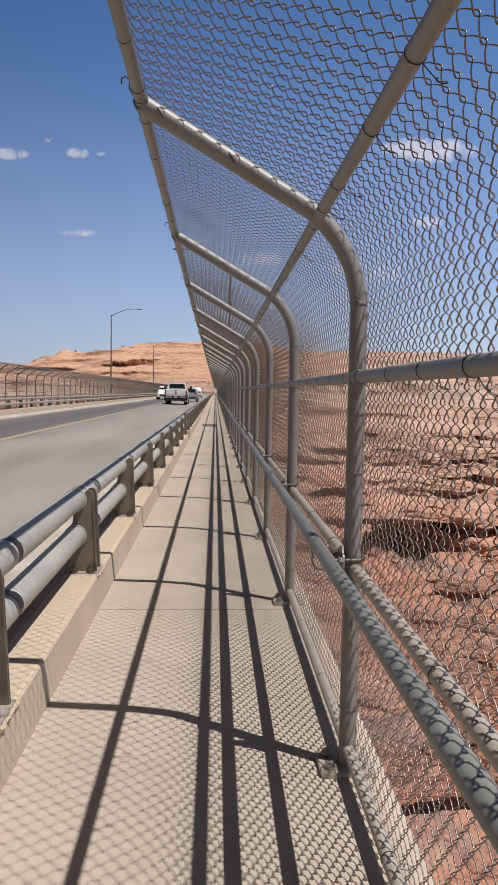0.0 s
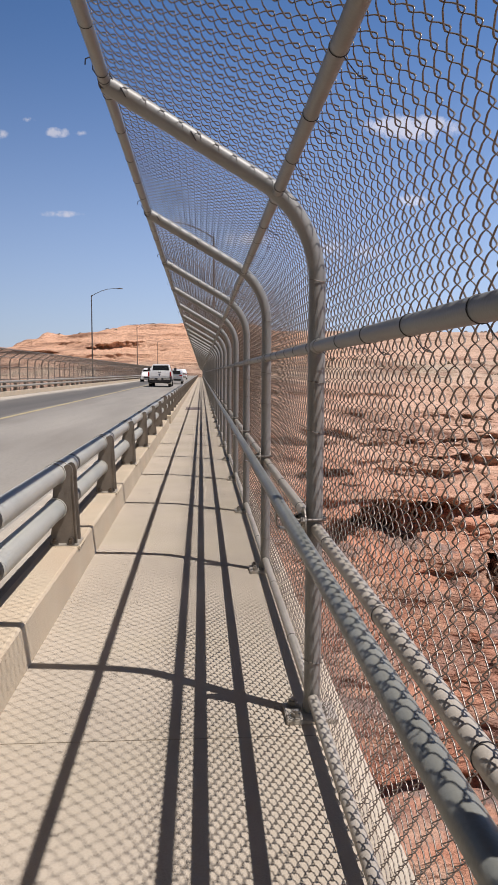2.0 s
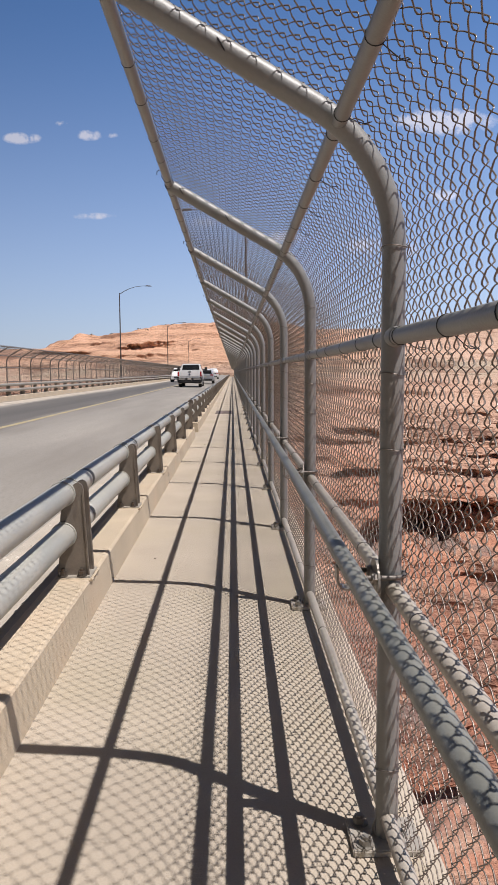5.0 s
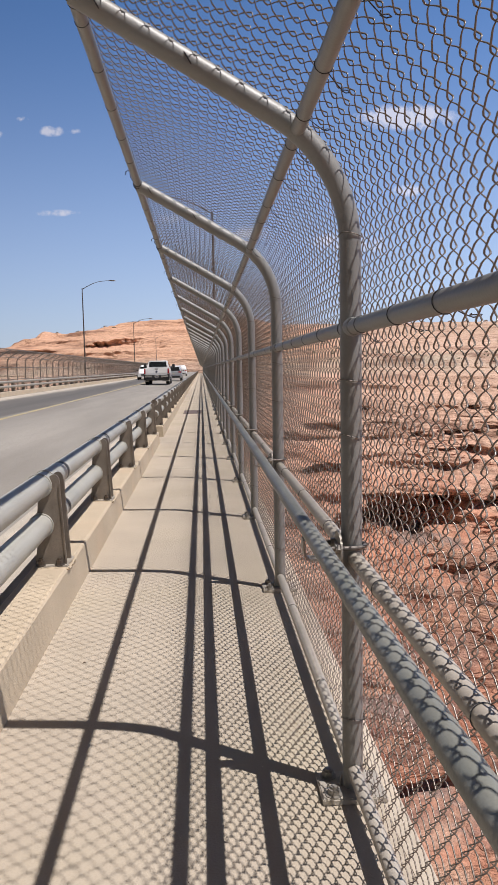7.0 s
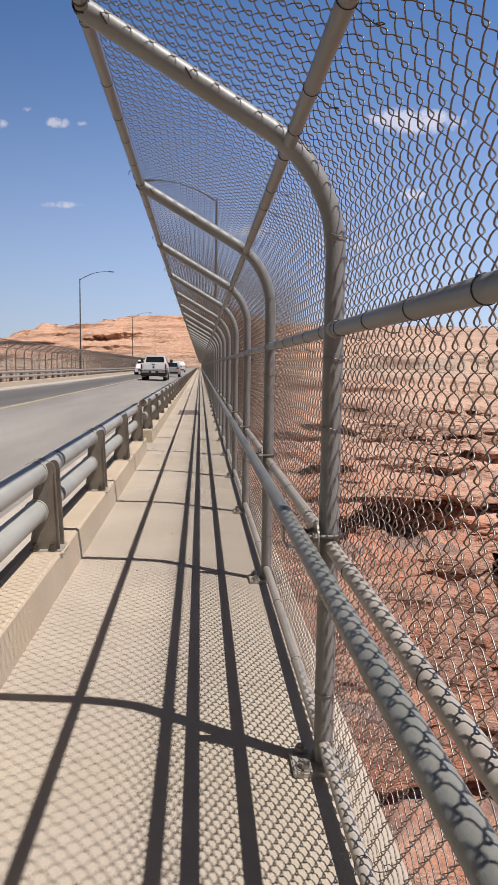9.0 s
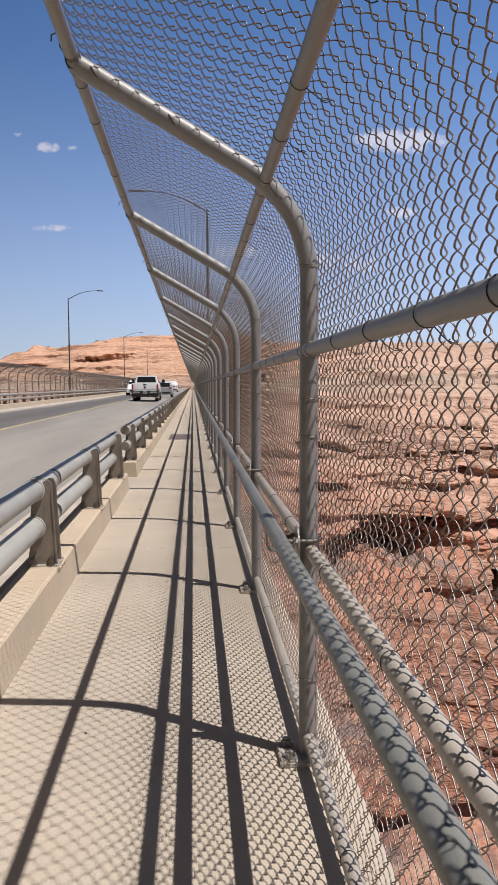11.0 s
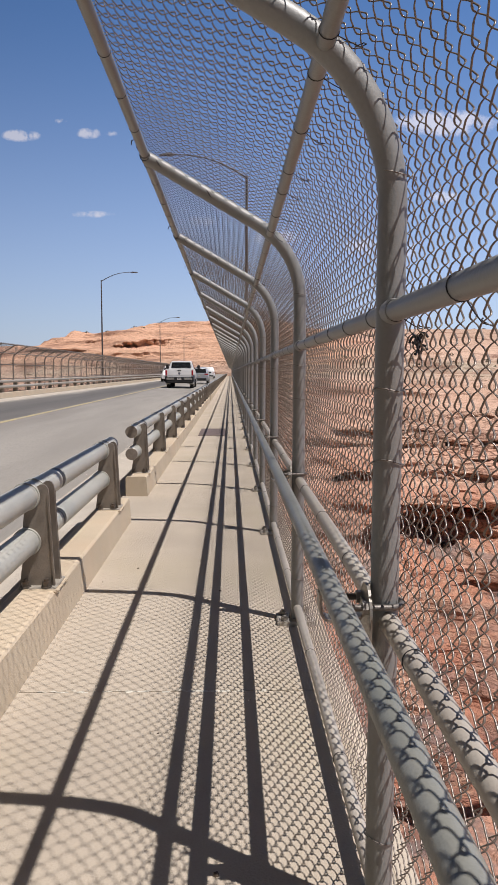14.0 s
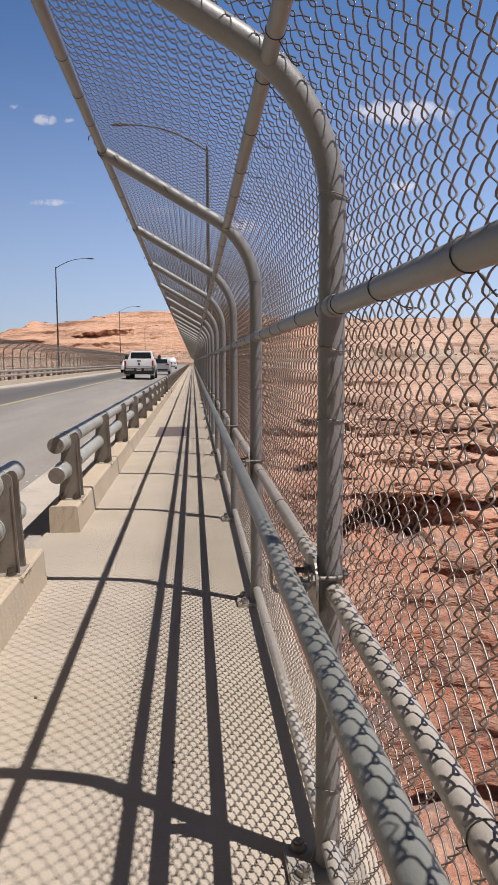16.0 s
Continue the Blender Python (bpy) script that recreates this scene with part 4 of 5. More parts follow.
def pickup(at):
    v = thing("pickup_truck", "white full-size pickup truck with chrome rear bumper", "pickup truck", at)
    bed = Shape()
    bed.box(-1.0, -0.9, 0.05, 2.05, 0.62, 1.40, 0.03).box(0.9, 1.0, 0.05, 2.05, 0.62, 1.40, 0.03).box(-0.9, 0.9, 0.1, 2.05, 0.75, 0.85)
    part("bed", bed.mesh("bed", WHITEP, True), v)
    gate = Shape().box(-0.88, 0.88, 0.0, 0.08, 0.80, 1.38, 0.025).box(-0.80, 0.80, -0.012, 0.0, 0.92, 1.24, 0.008)
    tg = part("tailgate", gate.mesh("tailgate", WHITEP, True), v)
    part("handle", Shape().box(-0.13, 0.13, -0.03, -0.006, 1.27, 1.33, 0.006).mesh("handle", BLACKP), tg, None, "black tailgate handle")
    part("badge", Shape().tube([(-0.0, -0.022, 1.08), (0.0, -0.01, 1.08)], 0.085, 18).mesh("badge", DARKBAR), tg, Matrix.Scale(1.0, 4), "dark oval badge")
    cab = loft([ring(2.08, 0.98, 0.62, 1.42, 0.96), ring(2.1, 0.98, 0.62, 1.95, 0.80, 0.1), ring(2.35, 0.99, 0.6, 2.0, 0.80, 0.1), ring(3.6, 0.99, 0.6, 2.0, 0.80, 0.1), ring(4.15, 0.99, 0.6, 1.86, 0.78, 0.1), ring(4.75, 0.99, 0.6, 1.36, 0.93, 0.1), ring(5.9, 0.97, 0.6, 1.30, 0.92, 0.1), ring(6.05, 0.93, 0.65, 1.15, 0.92, 0.1)])
    part("cab", cab.mesh("cab", WHITEP, True), v)
    rearg = panel([(-0.74, 1.47), (0.74, 1.47), (0.68, 1.90), (-0.68, 1.90)], 2.065)
    part("rear_window", rearg.mesh("rear_window", GLASS), v, None, "dark tinted rear window")
    for sg in (-1, 1):
        sw = Shape().add([(sg * 0.965, 2.35, 1.42), (sg * 0.975, 4.3, 1.42), (sg * 0.83, 3.95, 1.90), (sg * 0.83, 2.45, 1.90), (sg * 0.93, 2.35, 1.42), (sg * 0.94, 4.3, 1.42), (sg * 0.80, 3.95, 1.90), (sg * 0.80, 2.45, 1.90)],
                         [(0, 1, 2, 3), (7, 6, 5, 4), (0, 4, 5, 1), (1, 5, 6, 2), (2, 6, 7, 3), (3, 7, 4, 0)])
        part("side_window", sw.mesh("side_window", GLASS), v, None, "dark side window")
        part("tail_lamp", Shape().box(sg * 0.945 - 0.06, sg * 0.945 + 0.06, -0.015, 0.10, 0.92, 1.32, 0.02).mesh("tail_lamp", REDL), v, None, "red tail lamp")
        mir = Shape().box(sg * 1.22 - 0.12, sg * 1.22 + 0.12, 4.2, 4.32, 1.42, 1.72, 0.04).tube([(sg * 0.97, 4.25, 1.5), (sg * 1.15, 4.25, 1.52)], 0.03, 8)
        part("mirror", mir.mesh("mirror", BLACKP, True), v, None, "black towing mirror")
        corner = Shape().box(sg * 0.93 - 0.09, sg * 0.93 + 0.09, -0.06, 0.30, 0.40, 0.86, 0.03)
        part("lower_corner", corner.mesh("lower_corner", BLACKP, True), v, None, "black lower corner panel")
        fl = Shape().box(sg * 0.985 - 0.045, sg * 0.985 + 0.045, 0.30, 1.85, 0.50, 1.0, 0.03)
        part("fender_flare", fl.mesh("fender_flare", BLACKP), v)
        part("mud_flap", Shape().box(sg * 0.85 - 0.16, sg * 0.85 + 0.16, 0.60, 0.62, 0.28, 0.60).mesh("mud_flap", PALEPLATE), v)
        part("step", Shape().box(sg * 0.93 - 0.09, sg * 0.93 + 0.09, 2.3, 4.3, 0.42, 0.47, 0.01).mesh("step", BLACKP), v)
        for y in (1.25, 5.1):
            wheel_parts(v, sg * 0.85, y, 0.41, 0.28)
    for a in (-0.92, 0.32):
        part("rear_bumper", Shape().box(a, a + 0.60, -0.16, 0.0, 0.60, 0.80, 0.03).mesh("rear_bumper", CHROME, True), v, None, "chrome rear bumper half")
    bc = Shape().box(-0.9, 0.9, -0.13, 0.0, 0.42, 0.80, 0.01).box(-0.9, 0.9, 0.2, 5.9, 0.36, 0.62, 0.02).box(-0.06, 0.06, -0.22, 0.0, 0.45, 0.54)
    part("chassis", bc.mesh("chassis", BLACKP), v, None, "black chassis and tow hitch")
    pl = part("number_plate", Shape().box(-0.155, 0.155, -0.155, -0.14, 0.62, 0.77, 0.004).mesh("number_plate", PALEPLATE), v)
    part("plate_marks", Shape().box(-0.12, 0.12, -0.158, -0.154, 0.67, 0.72).mesh("plate_marks", DARKBAR), pl)
    return v


def suv(at, paint, label, facing=1, length=4.4, tall=1.66):
    v = thing("suv", label, "car", at)
    if facing < 0:
        v.rotation_euler = (0, 0, math.pi)
    k = tall / 1.66
    low = loft([ring(0.0, 0.84, 0.42, 0.98, 0.96), ring(0.12, 0.90, 0.32, 1.04, 0.97), ring(1.0, 0.91, 0.28, 1.06, 0.97), ring(3.0, 0.91, 0.28, 1.02, 0.97), ring(length - 0.5, 0.89, 0.3, 0.92, 0.93), ring(length - 0.05, 0.80, 0.36, 0.78, 0.92)])
    part("body", low.mesh("body", paint, True), v)
    cabn = loft([ring(0.10, 0.82, 0.98, 1.10 * k, 0.95, 0.06), ring(0.38, 0.84, 0.98, 1.58 * k, 0.78, 0.08), ring(0.8, 0.85, 0.98, tall, 0.77, 0.09), ring(2.0, 0.85, 0.98, tall, 0.77, 0.09), ring(2.6, 0.85, 0.96, 1.52 * k, 0.78, 0.08), ring(3.3, 0.82, 0.92, 1.04, 0.94, 0.05)])
    part("cabin", cabn.mesh("cabin", paint, True), v)
    rw = Shape().add([(-0.70, 0.085, 1.10), (0.70, 0.085, 1.10), (0.62, 0.33, 1.50 * k), (-0.62, 0.33, 1.50 * k), (-0.70, 0.15, 1.10), (0.70, 0.15, 1.10), (0.62, 0.40, 1.50 * k), (-0.62, 0.40, 1.50 * k)],
                     [(0, 1, 2, 3), (7, 6, 5, 4), (0, 4, 5, 1), (1, 5, 6, 2), (2, 6, 7, 3), (3, 7, 4, 0)])
    part("rear_window", rw.mesh("rear_window", GLASS), v, None, "dark rear window")
    fw = Shape().add([(-0.72, 3.22, 1.08), (0.72, 3.22, 1.08), (0.62, 2.66, 1.50 * k), (-0.62, 2.66, 1.50 * k), (-0.72, 3.12, 1.08), (0.72, 3.12, 1.08), (0.62, 2.56, 1.50 * k), (-0.62, 2.56, 1.50 * k)],
                     [(0, 1, 2, 3), (7, 6, 5, 4), (0, 4, 5, 1), (1, 5, 6, 2), (2, 6, 7, 3), (3, 7, 4, 0)])
    part("windscreen", fw.mesh("windscreen", GLASS), v, None, "dark windscreen")
    for sg in (-1, 1):
        sw = Shape().add([(sg * 0.862, 0.55, 1.08), (sg * 0.862, 2.95, 1.08), (sg * 0.70, 2.45, 1.52 * k), (sg * 0.69, 0.75, 1.54 * k), (sg * 0.82, 0.55, 1.08), (sg * 0.82, 2.95, 1.08), (sg * 0.65, 2.45, 1.52 * k), (sg * 0.64, 0.75, 1.54 * k)],
                         [(0, 1, 2, 3), (7, 6, 5, 4), (0, 4, 5, 1), (1, 5, 6, 2), (2, 6, 7, 3), (3, 7, 4, 0)])
        part("side_window", sw.mesh("side_window", GLASS), v, None, "dark side window")
        part("tail_lamp", Shape().box(sg * 0.68 - 0.18, sg * 0.68 + 0.18, -0.005, 0.15, 0.88, 1.02, 0.02).mesh("tail_lamp", REDL), v, None, "red tail lamp")
        part("head_lamp", Shape().box(sg * 0.64 - 0.15, sg * 0.64 + 0.15, length - 0.22, length - 0.08, 0.68, 0.80, 0.02).mesh("head_lamp", CLEARL), v, None, "clear head lamp")
        part("mirror", Shape().box(sg * 1.0 - 0.09, sg * 1.0 + 0.09, 2.75, 2.88, 1.05, 1.19, 0.03).mesh("mirror", BLACKP, True), v, None, "black door mirror")
        for y in (0.85, length - 0.85):
            wheel_parts(v, sg * 0.80, y, 0.34, 0.22)
    part("rear_bumper", Shape().box(-0.72, 0.72, -0.03, 0.1, 0.40, 0.56, 0.02).mesh("rear_bumper", BLACKP), v, None, "black lower bumper")
    part("grille", Shape().box(-0.45, 0.45, length - 0.10, length - 0.02, 0.50, 0.68, 0.02).mesh("grille", BLACKP), v, None, "black grille")
    pl = part("number_plate", Shape().box(-0.155, 0.155, -0.02, 0.0, 0.70, 0.82, 0.004).mesh("number_plate", PALEPLATE), v)
    part("plate_marks", Shape().box(-0.12, 0.12, -0.024, -0.02, 0.74, 0.78).mesh("plate_marks", DARKBAR), pl)
    return v


pickup((-3.55, 66.0, road_z(-3.55)))
suv((-2.95, 86.0, road_z(-2.95)), SILVERP, "silver-blue compact SUV driving away on the road")
suv((-3.5, 140.0, road_z(-3.5)), WHITEP, "white van-like SUV far along the road", 1, 4.8, 1.95)
suv((-6.7, 99.0, road_z(-6.7)), WHITEP, "white SUV coming along the far lane", -1, 4.6, 1.75)

# ---------------------------------------------------------------- canyon and hill
PROFILE = [(30, -165), (90, -150), (135, -128), (176, -95), (222, -55), (238, -40), (262, -27), (290, -15), (318, -5), (345, 0), (420, 3), (520, 9), (700, 34), (900, 52), (1500, 84), (3200, 120)]


def lerp(table, v):
    for (a, p), (b, q) in zip(table[:-1], table[1:]):
        if v <= b:
            return p + (q - p) * max(0.0, v - a) / (b - a)
    return table[-1][1]


HILL = [(-400, 13), (-190, 13.5), (-150, 12), (-130, 12), (-122, 12.5), (-108, 17), (-98, 19), (-84, 19.5), (-64, 23.5), (-40, 26.5), (0, 28), (35, 26), (70, 20), (110, 13), (160, 9), (400, 7)]


def nz(x, y, z=0.0):
    return noise.noise(Vector((x, y, z)))


def rim_bend(x):
    return 14 * nz(x / 75, 3.1) + 6 * nz(x / 23, 7.7)


WALL = [(z, y) for y, z in PROFILE if y <= 345]


# middle x and z, half width, half height, depth and lean of the wall's larger hollows
HOLLOWS = [(62, -49.0, 20, 5.8, 20, 0.15), (96, -44.4, 18, 1.7, 8, 0.0), (77, -61.6, 11, 2.0, 4, 0.05), (103, -30.6, 12, 1.8, 8, -0.02), (126, -33.0, 12, 3.0, 9, 0.05),
           (101, -23.6, 19, 0.7, 5, 0.02), (66, -20.0, 9, 0.8, 5, -0.03), (105, -16.2, 9, 0.9, 6, -0.07), (82, -24.4, 10, 0.8, 6, -0.02), (48, -22.4, 11, 1.55, 9, -0.14),
           (43, -34.2, 9, 1.55, 8, 0.06), (80, -80, 18, 1.2, 2.5, -0.06), (60, -92, 12, 1.2, 2.5, 0.08)]


def wall_y(x, z):
    """The canyon wall at height z: ledges with flat treads, undercut risers, and blocks that stand out."""
    eaten = 0.0
    calm = 0.28 + 0.72 * min(1.0, max(0.0, (z + 56) / 12))
    dip = 1.6 * nz(x / 80, 2.2) + 0.6 * nz(x / 19, 5.2)
    zz = z
    for size, tread, cut in ((8.5, 0.62, 5.0), (3.3, 0.55, 3.2), (1.5, 0.35, 1.4)):
        q = (zz + dip * (1 + 4 / size) + 40) / size
        k = math.floor(q)
        f = q - k
        strong = min(1.15, max(0.1, 0.65 + 1.0 * nz(x / (5 * size + 8), k * 7.3, size)))
        g = f ** 3 / (f ** 3 + (1 - f) ** 3 + 1e-6)
        zz += tread * size * (g - f) * strong * (0.35 + 0.65 * calm)
        if 0.5 < f < 0.95:
            hole = max(0.0, -0.08 + 1.4 * nz(x / (2.0 * size + 5), k * 5.1, size + 2))
            eaten += calm * cut * hole * math.sin(math.pi * (f - 0.5) / 0.45)
        eaten -= 0.22 * size * round(2.0 * nz(x / (1.1 * size + 2), k * 3.7, 8.0)) * (0.4 + 0.6 * abs(2 * f - 1)) * calm
    fall = min(1.0, max(0.15, -z / 30))
    # overhangs and hollows that lie in shade
    for x0, z0, rx, rz, d, lean in HOLLOWS:
        u = (x - x0) / rx
        if abs(u) < 1.5:
            block = 2.4 * math.floor(x / 2.4 + 0.8 * nz(x / 5, z / 2, 1.5))
            w = (z - z0 - lean * (x - x0) - 0.5 * nz(x / 7, z0) - 1.1 * nz(block / 6, z0, 2.0) - 0.3 * rz * nz(x / 2.3, z0, 4.0)) / rz
            a = u ** 4 + w ** 4
            if a < 3:
                eaten += d * math.exp(-a * a) * (0.85 + 0.5 * nz(x / 6, z / 3, 3) if rz > 1.5 else max(0.0, 0.35 + 1.7 * nz(x / 3.6, z0, 7.0)))
    # a leaning black cleft
    if -70 < z < -55:
        eaten += 20 * math.exp(-((x - 89.8 - 0.35 * (z + 62) - 0.4 * nz(z / 1.5, 3.0)) / (1.5 - 0.09 * abs(z + 62.5))) ** 4)
    # a sunlit shelf low in the canyon, under a dark undercut
    eaten += 7 * math.exp(-((z + 103.2 - 0.8 * nz(x / 8, 1.7)) / 2.4) ** 4)
    if z < -106.5 + 1.2 * nz(x / 12, 6.3):
        eaten -= 9
    y = lerp(WALL, zz) + rim_bend(x) + 4 * nz(x / 11, z / 12)
    y += eaten * fall + 0.5 * nz(x / 2.2, z / 1.1)
    # the bridge lands on a spur of the rim
    w = min(1.0, max(0.0, (17 - abs(x + 4.9)) / 6))
    return y + (204 + 0.42 * z - y) * w * w * (3 - 2 * w)


def ground_height(x, y):
    """The rim's flat, the hill on it and the far land."""
    z = lerp(PROFILE, max(y, 345))
    if y > 420:
        z = 3 + (z - 3) * lerp([(-2000, 0.35), (-60, 0.35), (120, 1.0), (3000, 1.1)], x)
    h = lerp(HILL, x) + (2.4 * math.exp(-((x + 97) / 5.0) ** 2) if y > 440 else 0)
    t = min(1.0, max(0.0, (y - 352 - 12 * nz(x / 40, 1.0)) / 120))
    hz = h * (t ** 0.8)
    for size, amount in ((5.5, 0.8), (1.9, 0.7)):
        q = (hz + 1.5 * nz(x / 50, y / 60, 2) + 0.5 * nz(x / 14, y / 40, 6)) / size
        f = q - math.floor(q)
        hz += amount * size * ((f ** 3 / (f ** 3 + (1 - f) ** 3 + 1e-6)) - f) * min(1, hz / 4)
    z += hz * (1 - min(1.0, max(0.0, (y - 520) / 300)) * 0.9) + (0.7 * nz(x / 9, y / 9) + 0.5 * nz(x / 3, y / 3)) * (1 if hz > 3 else 0.35)
    if -14 < x < 4 and y < 352:
        z = min(z, -1.0)
    return z


def in_out(x, y, z):
    """How far layers of the hill stand out (-) or are eaten in (+), along y."""
    o = 0.0
    if 355 < y < 560 and z > 4:
        o += 3.0 * nz(x / 30, z / 2.4, 9.0)
        thick = 0.9 + 1.9 * min(1.0, max(0.0, (x + 60) / 18))
        a = ((x + 45) / 16) ** 2 + ((z - 15.2 - 0.07 * (x + 48) - 1.5 * nz(x / 6, 4.4) - 0.9 * nz(x / 2.1, 9.1)) / thick) ** 2
        o += 10 * math.exp(-a * a)
        a = ((x + 95) / 20) ** 2 + ((z - 11.0) / 1.4) ** 2
        o += 8 * math.exp(-a * a)
    return o


def spaced(stops):
    out = []
    for (a, b, step) in stops:
        n = max(1, round((b - a) / step))
        out += [a + (b - a) * k / n for k in range(n)]
    return out + [stops[-1][1]]


gx = spaced([(-1600, -500, 110), (-500, -180, 16), (-180, -80, 2.4), (-80, 20, 1.5), (20, 190, 1.25), (190, 340, 4), (340, 800, 24), (800, 2200, 140)])
gz = spaced([(-150, -110, 3.0), (-110, -62, 0.6), (-62, -0.4, 0.36)])
gy = spaced([(347, 500, 1.5), (500, 700, 12), (700, 3200, 120)])
gv, gf = [], []
for zz in gz:
    for xx in gx:
        gv.append((xx, wall_y(xx, zz), zz))
for yy in gy:
    for xx in gx:
        zz = ground_height(xx, yy)
        gv.append((xx, yy + in_out(xx, yy, zz) + rim_bend(xx) * max(0.0, 1 - (yy - 345) / 40), zz))
nxs = len(gx)
for j in range(len(gz) + len(gy) - 1):
    for i in range(nxs - 1):
        gf.append((j * nxs + i, j * nxs + i + 1, (j + 1) * nxs + i + 1, (j + 1) * nxs + i))
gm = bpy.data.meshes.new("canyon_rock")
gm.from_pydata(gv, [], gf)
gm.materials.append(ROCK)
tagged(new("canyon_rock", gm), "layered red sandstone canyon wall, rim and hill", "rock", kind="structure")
# canyon floor and the rim behind, one sheet to the horizon
floor_s = Shape().add([(-2500, -2500, -152), (2500, -2500, -152), (2500, 170, -152), (-2500, 170, -152)], [(0, 1, 2, 3)])
structure("ground", floor_s, ROCK, "red sandstone canyon floor far below", "ground")

# grit on the walkway
grit = random.Random(11)
SPOTS = [(0.111, 14.614, 0.009), (-0.121, 13.647, 0.006), (-0.294, 12.673, 0.006), (-0.436, 17.444, 0.007), (0.087, 16.958, 0.008), (-0.477, 9.505, 0.006), (-0.336, 6.081, 0.006), (-0.607, 17.146, 0.005)]
for k in range(22):
    if k < len(SPOTS):
        x, y, r = SPOTS[k]
    else:
        x, y, r = grit.uniform(-0.6, 0.4), grit.uniform(1.5, 24), grit.uniform(0.002, 0.0045)
    bm = bmesh.new()
    bmesh.ops.create_icosphere(bm, subdivisions=1, radius=r)
    for vv in bm.verts:
        vv.co *= grit.uniform(0.7, 1.25)
        vv.co.z *= 0.55
    me = bpy.data.meshes.new("pebble")
    bm.to_mesh(me)
    bm.free()
    me.materials.append(STONE)
    pb = tagged(new("pebble", me), "small dark pebble lying on the walkway", "pebble", "grit on the walkway")
    pb.location = (x, y, r * 0.3)

# dry shrubs along the hill's top
shrub = random.Random(3)
SHRUBM = material("dry_shrub", (0.10, 0.085, 0.05), 0.95, 0, 0.3, 8, 40, 0.0)
sh = Shape()
spots = [(shrub.uniform(-95, 45), shrub.uniform(462, 500), 0.75) for k in range(26)] + [(shrub.uniform(15, 230), shrub.uniform(352, 420), 0.9) for k in range(60)]
for x, y, big in spots:
    z = ground_height(x, y)
    for q in range(7):
        r = big * shrub.uniform(0.25, 0.7)
        c = Vector((x + shrub.uniform(-1.1, 1.1), y + shrub.uniform(-0.8, 0.8), z + shrub.uniform(0.0, 0.7)))
        pts = [c + r * Vector(v) * shrub.uniform(0.6, 1.3) for v in ((1, 0, 0), (-1, 0, 0), (0, 1, 0), (0, -1, 0), (0, 0, 1), (0, 0, -1))]
        sh.add(pts, [(0, 2, 4), (2, 1, 4), (1, 3, 4), (3, 0, 4), (2, 0, 5), (1, 2, 5), (3, 1, 5), (0, 3, 5)])
tagged(new("shrubs", sh.mesh("shrubs", SHRUBM)), "dark dry shrubs dotted on the rim and the hill", "shrubs", kind="stuff")


# small pale houses far off on the plain
HOUSEM = material("pale_far_wall", (0.55, 0.50, 0.45), 0.9, 0, 0.1, 0.3, 4, 0.0)
HROOF = material("grey_far_roof", (0.30, 0.27, 0.26), 0.9, 0, 0.1, 0.3, 4, 0.0)
town = random.Random(21)
for k in range(10):
    x, y = 455 + 27 * k + town.uniform(-9, 9), 1470 + town.uniform(-30, 10)
    w, d, h = town.uniform(5, 9), town.uniform(4, 6), town.uniform(2.6, 3.6)
    z = ground_height(x, y)
    house = thing("far_house", "small pale house with a low roof on the far plain", "house", (x, y, z), "houses on the horizon")
    part("wall", Shape().box(-w / 2, w / 2, -d / 2, d / 2, -3.0, h).mesh("wall", HOUSEM), house)
    part("roof", Shape().prism([(-w / 2 - 0.4, h), (w / 2 + 0.4, h), (0, h + 1.5)], -d / 2 - 0.4, d / 2 + 0.4).mesh("roof", HROOF), house)


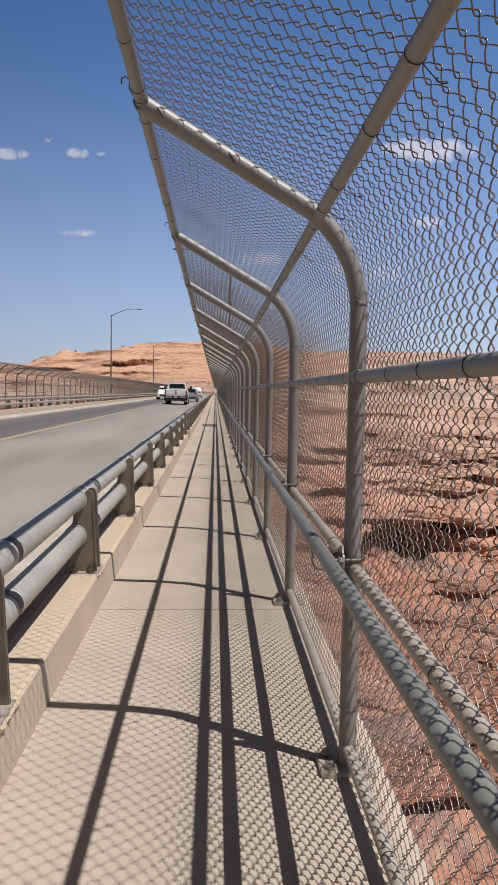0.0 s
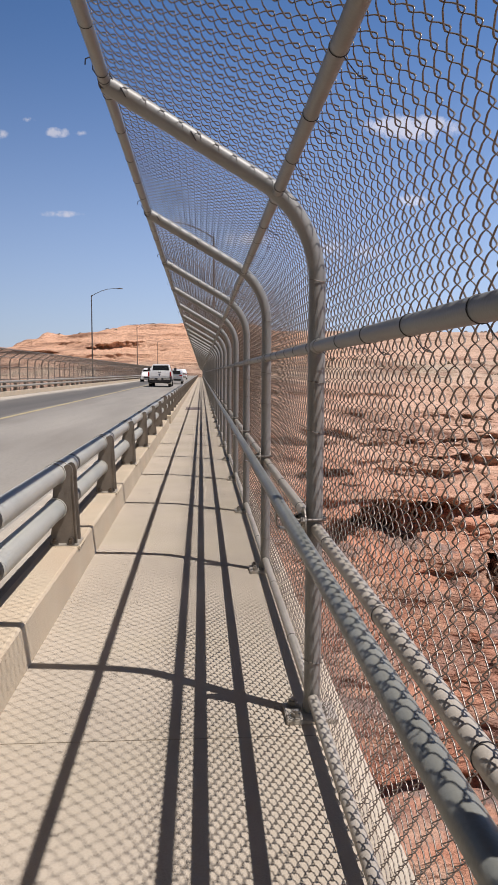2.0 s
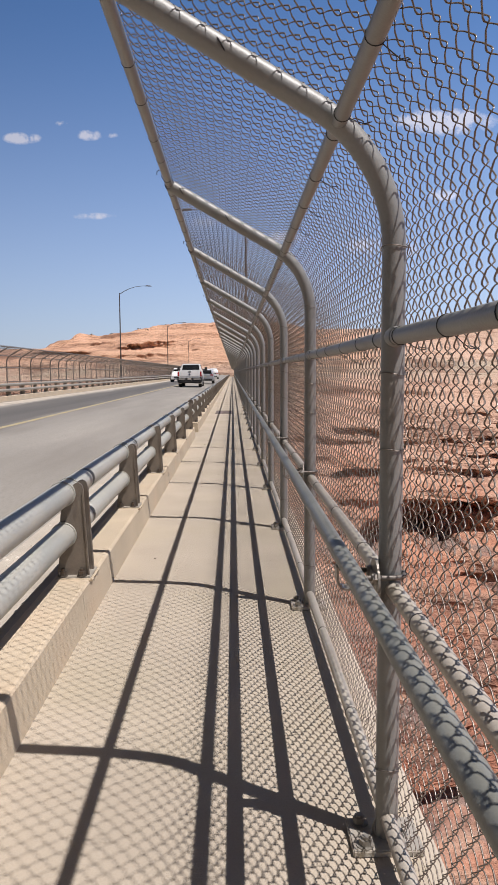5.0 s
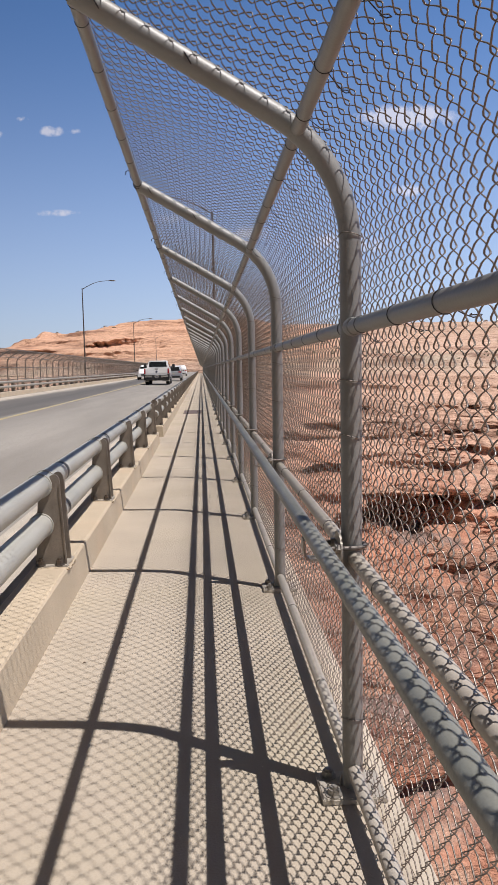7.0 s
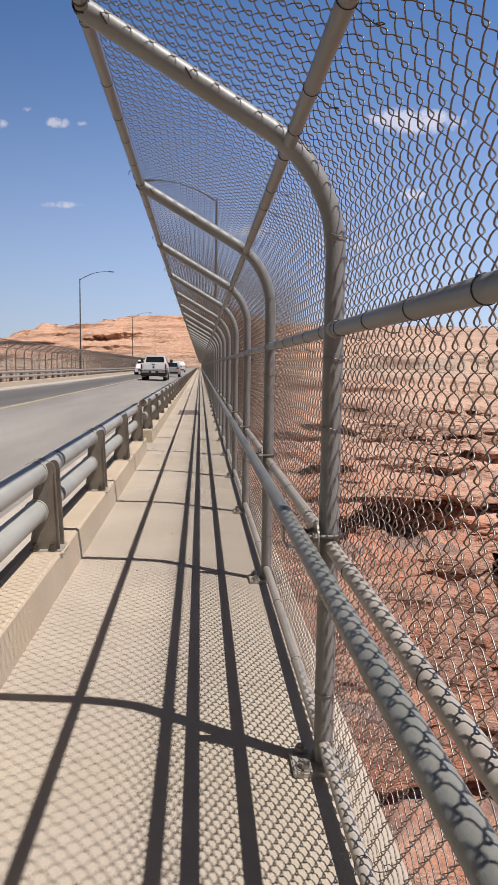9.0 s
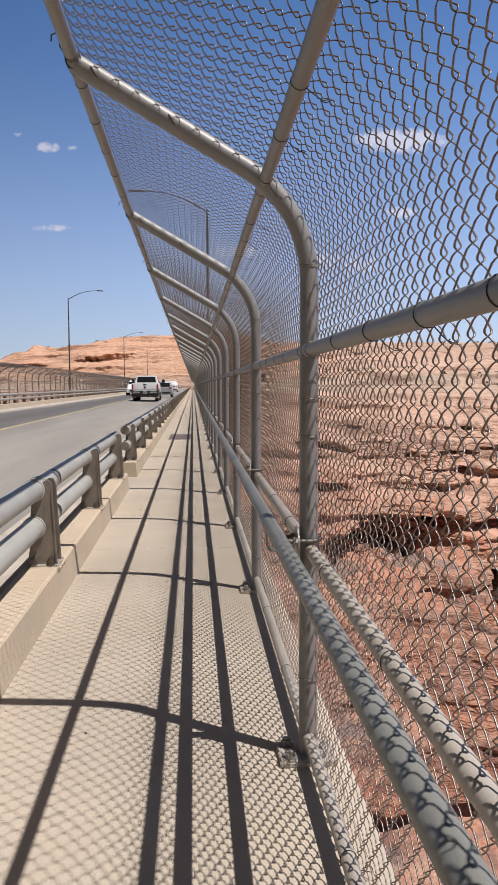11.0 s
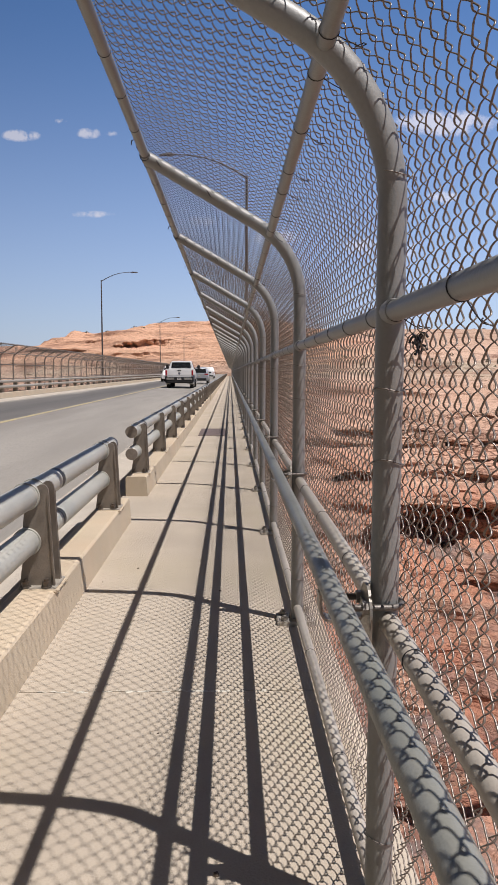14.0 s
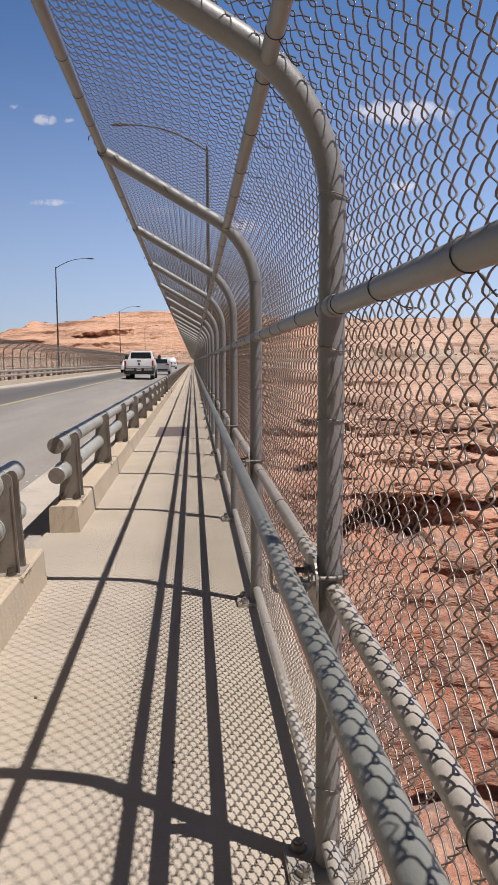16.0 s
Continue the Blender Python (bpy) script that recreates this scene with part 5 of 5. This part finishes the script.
# pale grit and flakes blown into the gutter
dust = random.Random(8)
FLAKEM = material("pale_gutter_grit", (0.52, 0.475, 0.41), 0.95, 0, 0.2, 15, 60, 0.2)
CRUSTM = material("pale_mineral_crust", (0.54, 0.51, 0.43), 0.95, 0, 0.15, 25, 90, 0.2)
flakes = Shape()
for k in range(420):
    x, y = -1.5 + dust.gauss(0, 0.09), dust.uniform(5, 45)
    r = dust.uniform(0.006, 0.022)
    z = -0.03
    a = dust.uniform(0, 6.28)
    ring5 = [(x + r * dust.uniform(0.6, 1.2) * math.cos(a + 1.257 * q), y + 1.8 * r * dust.uniform(0.6, 1.2) * math.sin(a + 1.257 * q), z) for q in range(5)]
    flakes.add(ring5 + [(x, y, z + 0.5 * r)], [(0, 1, 5), (1, 2, 5), (2, 3, 5), (3, 4, 5), (4, 0, 5), (4, 3, 2, 1, 0)])
tagged(new("gutter_grit", flakes.mesh("gutter_grit", FLAKEM)), "pale grit and flakes lying in the gutter", "grit", kind="stuff")


# pale crust that has seeped from one joint of the walkway
seep = random.Random(31)
crust = Shape()
for k in range(60):
    x, y = seep.uniform(-0.9, 0.3), 15.66 + seep.gauss(0, 0.005)
    r = seep.uniform(0.004, 0.011)
    a = seep.uniform(0, 6.28)
    ring6 = [(x + 2.4 * r * seep.uniform(0.6, 1.2) * math.cos(a + 1.047 * q), y + 0.7 * r * seep.uniform(0.6, 1.2) * math.sin(a + 1.047 * q), 0.0002) for q in range(6)]
    crust.add(ring6 + [(x, y, 0.0022)], [(q, (q + 1) % 6, 6) for q in range(6)] + [(5, 4, 3, 2, 1, 0)])
tagged(new("joint_crust", crust.mesh("joint_crust", CRUSTM)), "pale mineral crust along a walkway joint", "crust", kind="stuff")


# a scrap of twisted wire caught in the mesh beside a post
scrap = random.Random(14)
bundle = Shape()
for k in range(5):
    c = Vector((scrap.uniform(-0.004, 0.012), scrap.uniform(-0.012, 0.018), scrap.uniform(-0.018, 0.018)))
    a0, r = scrap.uniform(0, 6.28), scrap.uniform(0.009, 0.018)
    bundle.tube([c + Vector((0.004 * q - 0.01, r * math.cos(a0 + 0.9 * q), r * math.sin(a0 + 0.9 * q))) for q in range(7)], 0.0026, 5)
wb = tagged(new("wire_scrap", bundle.mesh("wire_scrap", TIE, True)), "dark twisted scrap of wire caught in the mesh", "wire")
wb.location = (POST_X + PIPE_R + 0.007, 14.365, 1.297)
